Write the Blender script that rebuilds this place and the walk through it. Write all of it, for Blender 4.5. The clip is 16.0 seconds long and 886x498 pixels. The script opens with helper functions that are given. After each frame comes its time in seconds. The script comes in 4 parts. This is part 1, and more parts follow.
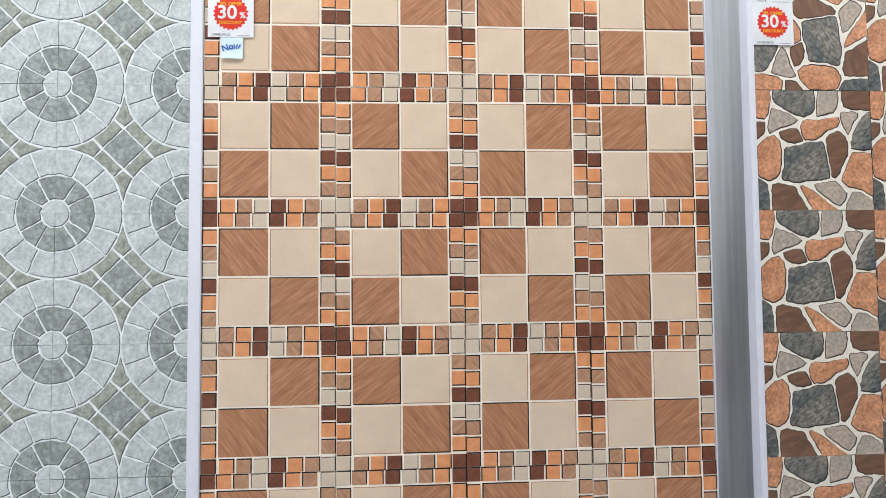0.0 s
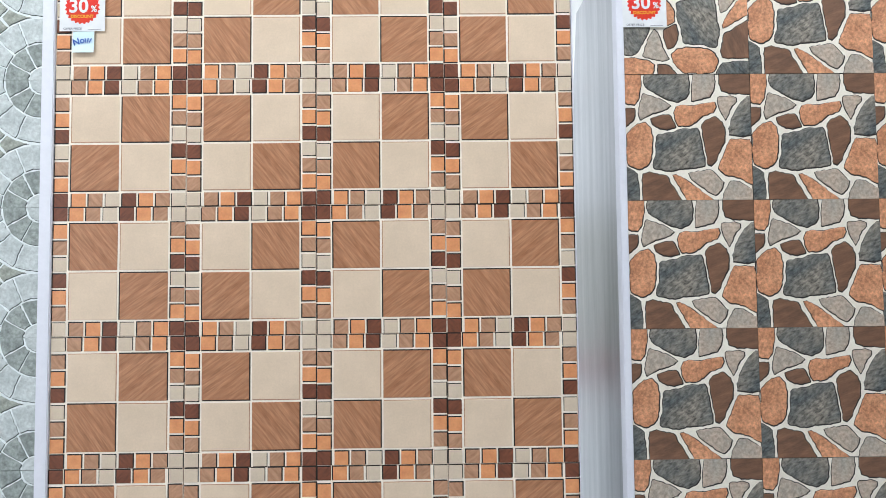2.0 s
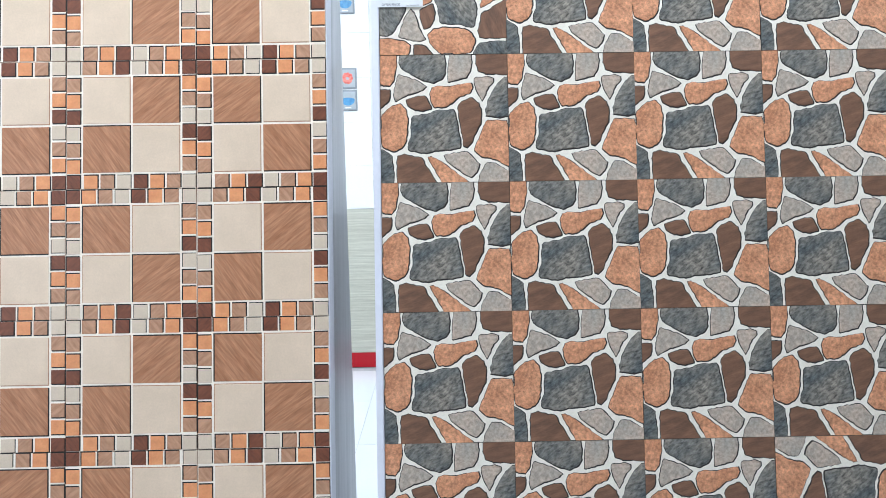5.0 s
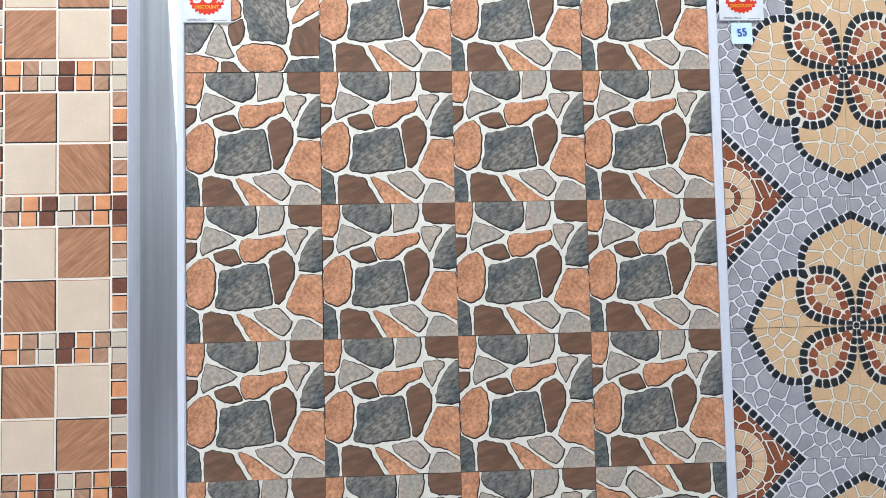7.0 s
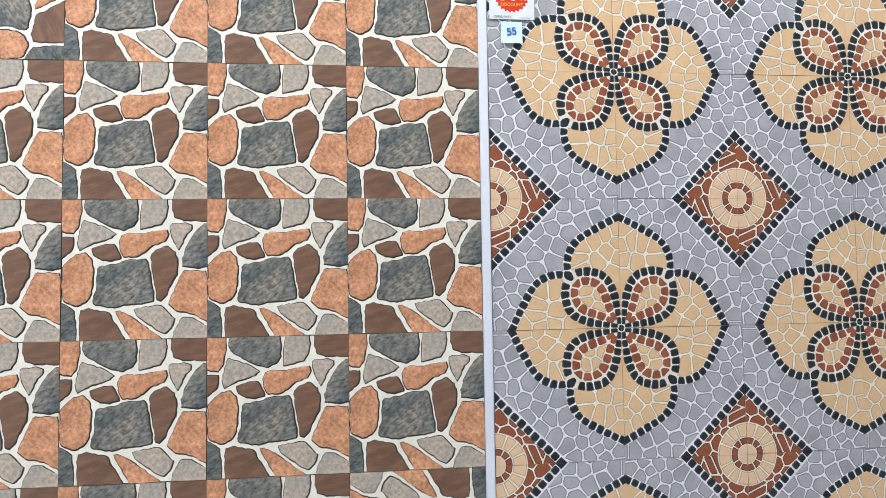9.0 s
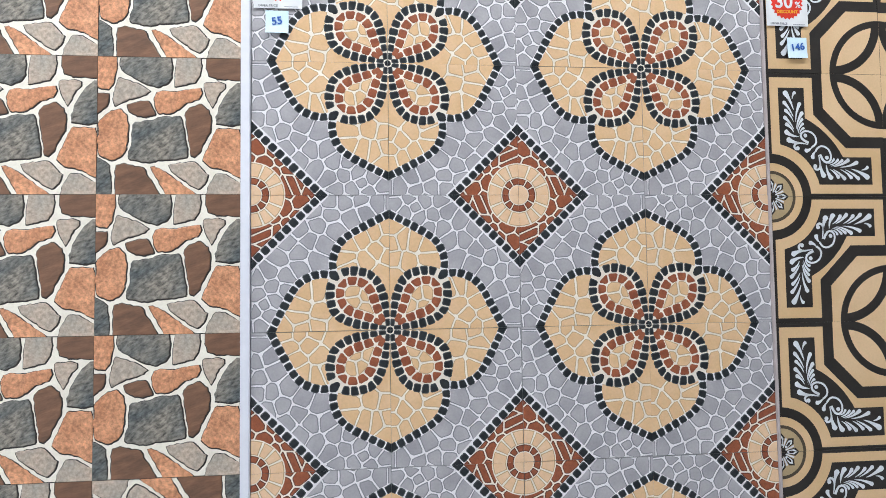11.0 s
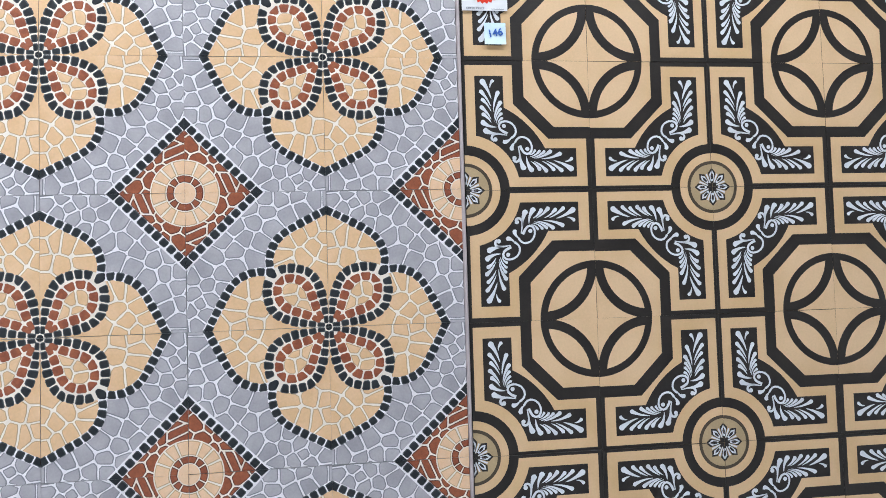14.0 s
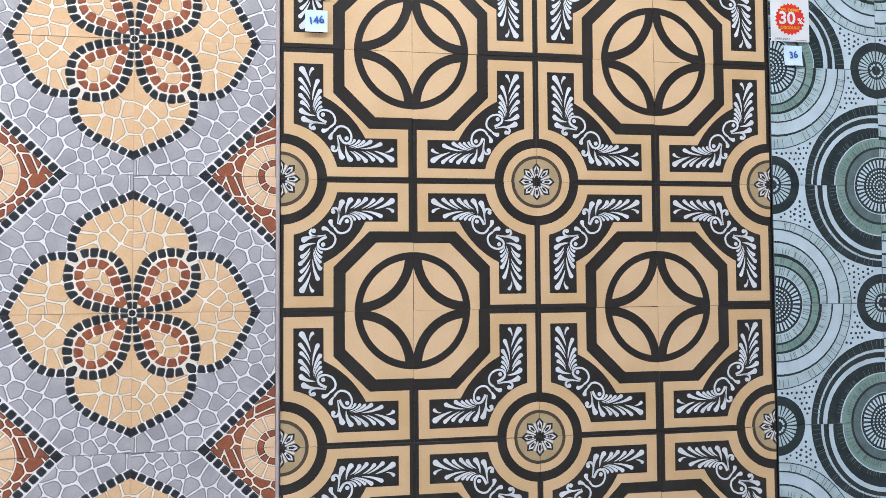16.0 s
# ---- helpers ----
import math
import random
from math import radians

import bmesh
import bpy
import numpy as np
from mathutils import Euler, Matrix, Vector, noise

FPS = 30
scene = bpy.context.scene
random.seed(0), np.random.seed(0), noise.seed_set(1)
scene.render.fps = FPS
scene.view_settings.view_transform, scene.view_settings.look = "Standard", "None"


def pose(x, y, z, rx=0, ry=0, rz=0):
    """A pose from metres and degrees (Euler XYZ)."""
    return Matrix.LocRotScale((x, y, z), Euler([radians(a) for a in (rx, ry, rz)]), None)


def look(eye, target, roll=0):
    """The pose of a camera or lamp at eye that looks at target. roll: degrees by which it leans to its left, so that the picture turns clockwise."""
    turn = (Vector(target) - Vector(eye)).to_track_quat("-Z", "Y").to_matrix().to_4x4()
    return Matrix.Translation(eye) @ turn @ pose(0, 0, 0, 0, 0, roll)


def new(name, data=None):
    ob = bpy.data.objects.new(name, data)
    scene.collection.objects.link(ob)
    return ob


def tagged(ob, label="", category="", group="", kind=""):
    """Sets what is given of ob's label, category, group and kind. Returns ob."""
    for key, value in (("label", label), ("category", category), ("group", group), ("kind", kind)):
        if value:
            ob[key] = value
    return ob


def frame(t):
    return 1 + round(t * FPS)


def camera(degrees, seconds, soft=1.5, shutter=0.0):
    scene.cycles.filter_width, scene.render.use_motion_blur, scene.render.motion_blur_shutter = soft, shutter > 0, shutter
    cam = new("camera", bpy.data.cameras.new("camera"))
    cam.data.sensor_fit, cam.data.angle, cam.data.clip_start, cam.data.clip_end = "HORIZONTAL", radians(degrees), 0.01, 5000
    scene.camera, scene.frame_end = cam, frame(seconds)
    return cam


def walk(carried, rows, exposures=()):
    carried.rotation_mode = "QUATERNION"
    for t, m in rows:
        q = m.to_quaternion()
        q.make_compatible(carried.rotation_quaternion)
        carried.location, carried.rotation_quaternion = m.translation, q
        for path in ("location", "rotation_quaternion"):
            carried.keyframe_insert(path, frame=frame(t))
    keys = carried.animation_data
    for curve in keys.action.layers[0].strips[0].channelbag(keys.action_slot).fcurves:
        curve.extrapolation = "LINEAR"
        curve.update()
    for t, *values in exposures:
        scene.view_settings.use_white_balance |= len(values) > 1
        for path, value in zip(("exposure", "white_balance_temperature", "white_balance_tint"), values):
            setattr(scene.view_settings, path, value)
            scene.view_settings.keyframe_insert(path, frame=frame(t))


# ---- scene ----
cam = camera(73.0, 16.0, soft=0.85)
# The display boards lean back by LEAN_BACK; their own frame (boards upright) is turned into the world by SLANT.
LEAN_BACK = 8.5
SLANT = pose(0, 0, -0.08, -LEAN_BACK)
PATH = [
    (0, (0.03, -0.092, 1.483), (0.154, 1.902, 1.572), -0.5),
    (0.5, (0.114, -0.083, 1.483), (0.225, 1.913, 1.564), -0.6),
    (1, (0.181, -0.066, 1.491), (0.283, 1.93, 1.566), -0.7),
    (1.5, (0.315, -0.066, 1.479), (0.359, 1.932, 1.561), -0.5),
    (2, (0.447, -0.069, 1.466), (0.471, 1.929, 1.555), -0.6),
    (2.5, (0.578, -0.062, 1.451), (0.597, 1.935, 1.544), -0.7),
    (3, (0.678, -0.048, 1.449), (0.698, 1.951, 1.523), -0.8),
    (3.2, (0.712, -0.041, 1.44), (0.724, 1.957, 1.512), -0.9),
    (5.3, (1.066, -0.062, 1.438), (1.088, 1.937, 1.502), -1.0),
    (5.5, (1.088, -0.048, 1.446), (1.144, 1.95, 1.512), -1.1),
    (6, (1.148, -0.013, 1.475), (1.259, 1.982, 1.551), -1.3),
    (6.5, (1.257, -0.002, 1.48), (1.376, 1.993, 1.57), -1.3),
    (7, (1.401, -0.017, 1.474), (1.498, 1.979, 1.561), -1.3),
    (7.5, (1.555, -0.03, 1.475), (1.665, 1.965, 1.545), -1.1),
    (8, (1.681, -0.025, 1.465), (1.861, 1.965, 1.551), -1.0),
    (8.2, (1.716, -0.013, 1.463), (1.926, 1.974, 1.559), -1.1),
    (10.3, (2.199, -0.021, 1.455), (2.376, 1.97, 1.544), -0.5),
    (10.5, (2.254, -0.023, 1.45), (2.445, 1.966, 1.542), -0.6),
    (11, (2.411, -0.008, 1.449), (2.602, 1.981, 1.546), -0.8),
    (11.5, (2.54, 0.01, 1.463), (2.74, 1.998, 1.545), -1.1),
    (12, (2.652, 0.004, 1.464), (2.843, 1.994, 1.538), -1.3),
    (12.5, (2.788, -0.015, 1.457), (2.972, 1.975, 1.519), -1.5),
    (13, (2.911, -0.025, 1.448), (3.129, 1.962, 1.509), -1.7),
    (13.5, (2.989, -0.004, 1.45), (3.258, 1.976, 1.526), -2.0),
    (14, (3.125, -0.01, 1.453), (3.34, 1.977, 1.524), -1.7),
    (14.5, (3.235, -0.03, 1.449), (3.427, 1.96, 1.507), -1.6),
    (15, (3.362, -0.051, 1.447), (3.55, 1.94, 1.487), -1.1),
    (15.5, (3.441, -0.053, 1.434), (3.677, 1.933, 1.489), -0.8),
    (16, (3.511, -0.046, 1.43), (3.771, 1.936, 1.492), -0.4),
]
EXPOSURES = [
    (0, -0.55, 6640, 13), (1.5, -0.49, 6500, 11), (3, -0.42, 6220, 10), (5.5, -0.29, 5960, 10), (6, -0.27, 6020, 10), (7, -0.21, 6160, 11),
    (8, -0.16, 6300, 10), (10.5, -0.06, 6450, 11), (12.5, -0.05, 6420, 13), (14.5, 0.12, 6200, 13), (16, 0.24, 6350, 15),
]
walk(cam, [(t, SLANT @ look(eye, target, roll)) for t, eye, target, roll in PATH], EXPOSURES)

# ---- world, lights, exposure ----
world = bpy.data.worlds.new("sky")
scene.world = world
world.use_nodes = True
sky = world.node_tree.nodes.new("ShaderNodeTexSky")
sky.sky_type, sky.sun_disc = "NISHITA", False
sky.sun_elevation, sky.sun_rotation = radians(50), radians(200)
world.node_tree.links.new(sky.outputs[0], world.node_tree.nodes["Background"].inputs[0])
world.node_tree.nodes["Background"].inputs[1].default_value = 0.1


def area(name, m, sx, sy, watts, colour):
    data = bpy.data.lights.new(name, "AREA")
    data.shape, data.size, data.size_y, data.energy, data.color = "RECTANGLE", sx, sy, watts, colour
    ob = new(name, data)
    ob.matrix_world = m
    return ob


# added lamp for daylight from an unseen open shop front behind the walker
area("unseen_front_fill", look((1.9, -3.3, 1.75), (1.9, 1.5, 1.45)), 6.4, 2.3, 3, (0.93, 0.97, 1.0))
# daylight from a wide unseen west-wall doorway, added to brighten the boards' west end
area("unseen_doorway_fill", look((-2.95, -1.35, 1.85), (1.0, 0.0, 1.85)), 3.0, 2.1, 78, (0.93, 0.965, 1.0))
# unseen ceiling lights, added: one row over the aisle, one behind the boards
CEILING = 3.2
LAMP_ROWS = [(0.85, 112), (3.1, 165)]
# rows set to the west, so the light falls off along the boards
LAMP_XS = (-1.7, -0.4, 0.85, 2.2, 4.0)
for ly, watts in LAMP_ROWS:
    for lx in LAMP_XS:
        area("unseen_ceiling_fill", pose(lx, ly, CEILING - 0.07), 1.1, 0.28, watts / 5, (0.89, 0.955, 1.0))


# ---- materials ----
def surface(name, a, b=None, scale=20.0, rough=0.4, bump=0.15, fine=160.0, metal=0.0, stretch=None, turn=0.0, speck=0.25, spec=0.32, low=0.35, high=0.65):
    """Two tones mixed by a coarse noise, broken up by a fine one, with fine relief."""
    m = bpy.data.materials.new(name)
    m.use_nodes = True
    nt = m.node_tree
    n, l = nt.nodes, nt.links
    p = n["Principled BSDF"]
    b = b or tuple(0.86 * c for c in a)
    co = n.new("ShaderNodeTexCoord")
    mp = n.new("ShaderNodeMapping")
    mp.inputs["Rotation"].default_value = (0, radians(turn), 0)
    if stretch:
        mp.inputs["Scale"].default_value = stretch
    if stretch and turn:
        pre = n.new("ShaderNodeMapping")
        pre.inputs["Rotation"].default_value = (0, radians(turn), 0)
        mp.inputs["Rotation"].default_value = (0, 0, 0)
        l.new(co.outputs["Object"], pre.inputs[0])
        l.new(pre.outputs[0], mp.inputs[0])
    else:
        l.new(co.outputs["Object"], mp.inputs[0])
    big, small = n.new("ShaderNodeTexNoise"), n.new("ShaderNodeTexNoise")
    big.inputs["Scale"].default_value, big.inputs["Detail"].default_value = scale, 5
    small.inputs["Scale"].default_value, small.inputs["Detail"].default_value = fine, 4
    small.inputs["Roughness"].default_value = 0.7
    l.new(mp.outputs[0], big.inputs[0])
    l.new(mp.outputs[0], small.inputs[0])
    step = n.new("ShaderNodeMapRange")
    step.inputs[1].default_value, step.inputs[2].default_value = low, high
    l.new(big.outputs[0], step.inputs[0])
    mix = n.new("ShaderNodeMix")
    mix.data_type = "RGBA"
    mix.inputs[6].default_value, mix.inputs[7].default_value = (*a, 1), (*b, 1)
    l.new(step.outputs[0], mix.inputs[0])
    grain = n.new("ShaderNodeMapRange")
    grain.inputs[1].default_value, grain.inputs[2].default_value = 0.3, 0.7
    grain.inputs[3].default_value, grain.inputs[4].default_value = 1 - speck, 1 + speck
    l.new(small.outputs[0], grain.inputs[0])
    mul = n.new("ShaderNodeMix")
    mul.data_type, mul.blend_type = "RGBA", "MULTIPLY"
    mul.inputs[0].default_value = 1.0
    l.new(mix.outputs[2], mul.inputs[6])
    l.new(grain.outputs[0], mul.inputs[7])
    l.new(mul.outputs[2], p.inputs["Base Color"])
    p.inputs["Roughness"].default_value, p.inputs["Metallic"].default_value = rough, metal
    p.inputs["Specular IOR Level"].default_value = spec
    if bump:
        bp = n.new("ShaderNodeBump")
        bp.inputs["Strength"].default_value, bp.inputs["Distance"].default_value = bump, 0.001
        l.new(small.outputs[0], bp.inputs["Height"])
        l.new(bp.outputs[0], p.inputs["Normal"])
    return m


M = {}
# grey cobble-ring tile
M["ash_line"] = surface("ash_line", (0.781, 0.828, 0.816), scale=30, speck=0.06)
M["ash_shadow"] = surface("ash_shadow", (0.0396, 0.0468, 0.045), speck=0.2)
M["ash_pale"] = surface("ash_pale", (0.43, 0.468, 0.457), (0.56, 0.593, 0.582), 25, 0.5, 0.25, 90, speck=0.26)
M["ash_mid"] = surface("ash_mid", (0.225, 0.252, 0.236), (0.325, 0.357, 0.333), 34, 0.5, 0.25, 90, speck=0.42)
M["ash_olive"] = surface("ash_olive", (0.259, 0.274, 0.231), (0.355, 0.371, 0.322), 34, 0.5, 0.25, 90, speck=0.42)
# brown chequer mosaic tile
M["mosaic_grout"] = surface("mosaic_grout", (0.88, 0.79, 0.67), speck=0.05, rough=0.45)
M["mosaic_shadow"] = surface("mosaic_shadow", (0.0151, 0.0101, 0.00756), speck=0.1)
M["cream"] = surface("cream", (0.723, 0.561, 0.412), (0.665, 0.516, 0.376), 14, 0.38, 0.05, 240, speck=0.05)
M["cream_small"] = surface("cream_small", (0.665, 0.539, 0.408), (0.605, 0.482, 0.363), 14, 0.38, 0.05, 240, speck=0.06)
M["grain_low"] = surface("grain_low", (0.480, 0.232, 0.122), (0.345, 0.146, 0.070), 9, 0.42, 0.25, 22, stretch=(1.1, 1, 15), turn=35, speck=0.26, low=0.36, high=0.64)
M["grain_steep"] = surface("grain_steep", (0.480, 0.232, 0.122), (0.345, 0.146, 0.070), 9, 0.42, 0.25, 22, stretch=(1.1, 1, 15), turn=128, speck=0.26, low=0.36, high=0.64)
M["orange"] = surface("orange", (0.752, 0.323, 0.139), (0.661, 0.259, 0.11), 40, 0.4, 0.08, 200, speck=0.08)
M["tan"] = surface("tan", (0.504, 0.275, 0.165), (0.378, 0.193, 0.11), 18, 0.42, 0.1, 30, stretch=(1.5, 1, 8), turn=40, speck=0.14)
M["umber"] = surface("umber", (0.205, 0.068, 0.034), (0.135, 0.045, 0.024), 18, 0.42, 0.1, 30, stretch=(1.5, 1, 8), turn=40, speck=0.18)
# crazy-paving stone tile
M["stone_joint"] = surface("stone_joint", (0.85, 0.80, 0.695), (0.765, 0.70, 0.60), 40, 0.45, 0.1, 200, speck=0.06)
M["stone_shadow"] = surface("stone_shadow", (0.03, 0.024, 0.02), speck=0.25)
M["stone_edge"] = surface("stone_edge", (0.0275, 0.0175, 0.014), speck=0.2)
M["rust_stone"] = surface("rust_stone", (0.64, 0.305, 0.165), (0.46, 0.198, 0.100), 18, 0.45, 0.6, 130, speck=0.46)
M["slate_stone"] = surface("slate_stone", (0.090, 0.100, 0.099), (0.255, 0.222, 0.180), 11, 0.45, 0.6, 85, speck=0.75, stretch=(0.8, 1, 1.8), turn=32, low=0.38, high=0.70)
M["grey_stone"] = surface("grey_stone", (0.50, 0.385, 0.300), (0.345, 0.310, 0.262), 16, 0.45, 0.5, 120, speck=0.36)
M["brown_stone"] = surface("brown_stone", (0.225, 0.113, 0.066), (0.140, 0.074, 0.046), 16, 0.45, 0.25, 60, stretch=(1, 1, 4), turn=15, speck=0.16)
# pebble flower tile
M["pebble_joint"] = surface("pebble_joint", (0.80, 0.772, 0.784), (0.735, 0.705, 0.715), 30, 0.4, 0.05, 200, speck=0.05)
M["pebble_grey"] = surface("pebble_grey", (0.318, 0.302, 0.320), (0.440, 0.415, 0.428), 12, 0.38, 0.1, 180, speck=0.08)
M["pebble_black"] = surface("pebble_black", (0.011, 0.014, 0.017), (0.025, 0.029, 0.032), 30, 0.32, 0.1, 200, speck=0.25)
M["pebble_cream"] = surface("pebble_cream", (0.680, 0.430, 0.228), (0.740, 0.490, 0.290), 16, 0.38, 0.08, 180, speck=0.06)
M["bead_rim"] = surface("bead_rim", (0.055, 0.062, 0.066), speck=0.2)
M["pebble_rim"] = surface("pebble_rim", (0.245, 0.245, 0.26), speck=0.1)
M["cream_rim"] = surface("cream_rim", (0.52, 0.36, 0.20), speck=0.1)
M["rust_rim"] = surface("rust_rim", (0.12, 0.04, 0.024), speck=0.1)
M["pebble_line"] = surface("pebble_line", (0.84, 0.752, 0.645), speck=0.05)
M["pebble_rust"] = surface("pebble_rust", (0.240, 0.064, 0.030), (0.325, 0.098, 0.043), 30, 0.38, 0.1, 180, speck=0.2)
M["pebble_peach"] = surface("pebble_peach", (0.724, 0.456, 0.266), (0.756, 0.514, 0.332), 20, 0.38, 0.08, 180, speck=0.06)
# black and ochre encaustic tile
M["ink"] = surface("ink", (0.018, 0.0146, 0.0128), (0.0264, 0.0211, 0.0177), 20, 0.4, 0.05, 200, speck=0.15)
M["ochre"] = surface("ochre", (0.625, 0.408, 0.205), (0.725, 0.492, 0.290), 5, 0.42, 0.06, 200, speck=0.05)
M["chalk"] = surface("chalk", (0.738, 0.758, 0.788), speck=0.04)
M["dusk"] = surface("dusk", (0.476, 0.348, 0.193), speck=0.1)
M["bark"] = surface("bark", (0.078, 0.057, 0.0372), speck=0.1)
# green swirl tile
M["swirl_ground"] = surface("swirl_ground", (0.55, 0.66, 0.72), speck=0.05, rough=0.35)
M["swirl_dark"] = surface("swirl_dark", (0.0110, 0.0215, 0.0245), (0.0235, 0.0380, 0.0400), 30, 0.35, 0.08, 200, speck=0.25)
M["swirl_pale"] = surface("swirl_pale", (0.386, 0.5, 0.519), (0.478, 0.59, 0.625), 30, 0.35, 0.06, 200, speck=0.1)
M["swirl_green"] = surface("swirl_green", (0.165, 0.275, 0.235), (0.235, 0.345, 0.300), 30, 0.35, 0.06, 200, speck=0.15)
M["swirl_mid"] = surface("swirl_mid", (0.0918, 0.132, 0.139), (0.135, 0.186, 0.194), 30, 0.35, 0.06, 200, speck=0.15)
# boards, room
M["biscuit"] = surface("biscuit", (0.32, 0.19, 0.12), speck=0.15, rough=0.8)
M["white_trim"] = surface("white_trim", (0.74, 0.74, 0.79), (0.70, 0.70, 0.76), 3, 0.35, 0.02, 80, speck=0.03)
M["pink_trim"] = surface("pink_trim", (0.50, 0.43, 0.42), speck=0.06, rough=0.4)
M["steel"] = surface("steel", (0.60, 0.60, 0.62), (0.44, 0.45, 0.47), 4, 0.36, 0.06, 90, metal=0.8, stretch=(1, 7, 0.35), speck=0.08, low=0.3, high=0.7)
M["board"] = surface("board", (0.30, 0.28, 0.26), speck=0.1, rough=0.7)
M["plaster"] = surface("plaster", (0.80, 0.80, 0.79), (0.76, 0.76, 0.75), 2, 0.7, 0.1, 90, speck=0.03)
M["floor_white"] = surface("floor_white", (0.74, 0.76, 0.77), (0.70, 0.72, 0.735), 2, 0.14, 0.0, 60, speck=0.02)
M["floor_joint"] = surface("floor_joint", (0.42, 0.43, 0.44), speck=0.1, rough=0.7)
M["red_skirting"] = surface("red_skirting", (0.50, 0.012, 0.022), (0.44, 0.01, 0.02), 6, 0.3, 0.02, 80, speck=0.04)
M["wall_gloss"] = surface("wall_gloss", (0.82, 0.83, 0.83), (0.80, 0.81, 0.82), 3, 0.15, 0.0, 80, speck=0.02)
M["dark_band"] = surface("dark_band", (0.17, 0.17, 0.165), (0.25, 0.25, 0.24), 5, 0.35, 0.03, 40, stretch=(0.6, 1, 22), speck=0.2)
M["beige_band"] = surface("beige_band", (0.437, 0.425, 0.345), (0.575, 0.564, 0.471), 5, 0.35, 0.03, 30, stretch=(0.4, 1, 16), speck=0.14)
M["sepia"] = surface("sepia", (0.27, 0.215, 0.155), (0.52, 0.44, 0.34), 18, 0.3, 0.03, 90, speck=0.2)
M["gold"] = surface("gold", (0.36, 0.19, 0.045), (0.60, 0.41, 0.15), 60, 0.35, 0.05, 120, speck=0.25)
M["frame_grey"] = surface("frame_grey", (0.27, 0.29, 0.31), speck=0.08)
M["frame_mist"] = surface("frame_mist", (0.42, 0.45, 0.47), speck=0.05)
M["bloom"] = surface("bloom", (0.62, 0.11, 0.085), (0.75, 0.25, 0.2), 60, 0.4, 0.05, 120, speck=0.15)
M["bowl"] = surface("bowl", (0.07, 0.22, 0.42), (0.12, 0.32, 0.52), 40, 0.3, 0.03, 120, speck=0.1)
M["card"] = surface("card", (0.80, 0.80, 0.81), speck=0.02, rough=0.45)
M["note"] = surface("note", (0.60, 0.76, 0.85), (0.68, 0.82, 0.88), 14, 0.45, 0.02, 120, speck=0.04)
M["burst"] = surface("burst", (0.74, 0.022, 0.014), (0.68, 0.04, 0.012), 12, 0.4, 0.0, 120, speck=0.04)
M["flame"] = surface("flame", (0.86, 0.42, 0.02), speck=0.04)
M["print_grey"] = surface("print_grey", (0.22, 0.23, 0.25), speck=0.1)
M["pen_blue"] = surface("pen_blue", (0.04, 0.13, 0.45), speck=0.1)
M["unseen_lamp_white"] = surface("unseen_lamp_white", (0.9, 0.9, 0.9), speck=0.0, bump=0)


# ---- helpers for flat shapes with relief ----
def part(name, bm, material, parent, label=""):
    me = bpy.data.meshes.new(name)
    bm.to_mesh(me)
    bm.free()
    for m in material if isinstance(material, (list, tuple)) else [material]:
        me.materials.append(m)
    ob = new(name, me)
    ob.parent = parent
    if label:
        tagged(ob, label)
    return ob


def box(bm, x0, x1, y0, y1, z0, z1, bevel=0.0):
    made = bmesh.ops.create_cube(bm, size=1.0, matrix=Matrix.LocRotScale(((x0 + x1) / 2, (y0 + y1) / 2, (z0 + z1) / 2), None, (x1 - x0, y1 - y0, z1 - z0)))
    if bevel:
        edges = {e for v in made["verts"] for e in v.link_edges}
        bmesh.ops.bevel(bm, geom=list(edges), offset=bevel, segments=2, affect="EDGES")
    return bm


def boxed(name, parent, material, x0, x1, y0, y1, z0, z1, bevel=0.0, label=""):
    return part(name, box(bmesh.new(), x0, x1, y0, y1, z0, z1, bevel), material, parent, label)


def chaikin(poly, rounds=1, cut=0.22):
    for _ in range(rounds):
        out = []
        for (ax, ay), (bx, by) in zip(poly, poly[1:] + poly[:1]):
            out += [(ax + cut * (bx - ax), ay + cut * (by - ay)), (bx + cut * (ax - bx), by + cut * (ay - by))]
        poly = out
    return poly


def eased(poly, cut=0.12):
    """Corners rounded off, but for those on the tile's edge."""
    out, n = [], len(poly)
    for k in range(n):
        a, b, c = poly[k - 1], poly[k], poly[(k + 1) % n]
        if min(b) < 1e-6 or max(b) > 1 - 1e-6:
            out.append((0 if b[0] < 1e-6 else 1 if b[0] > 1 - 1e-6 else b[0], 0 if b[1] < 1e-6 else 1 if b[1] > 1 - 1e-6 else b[1]))
        else:
            out += [(b[0] + cut * (q[0] - b[0]), b[1] + cut * (q[1] - b[1])) for q in (a, c)]
    return out


def signed(poly):
    return 0.5 * sum(a[0] * b[1] - b[0] * a[1] for a, b in zip(poly, poly[1:] + poly[:1]))


def clip(poly, nx, ny, d):
    """The part of a convex polygon with nx*x + ny*y <= d."""
    out = []
    for a, b in zip(poly, poly[1:] + poly[:1]):
        fa, fb = nx * a[0] + ny * a[1] - d, nx * b[0] + ny * b[1] - d
        if fa <= 0:
            out.append(a)
        if (fa < 0 < fb) or (fb < 0 < fa):
            k = fa / (fa - fb)
            out.append((a[0] + k * (b[0] - a[0]), a[1] + k * (b[1] - a[1])))
    return out


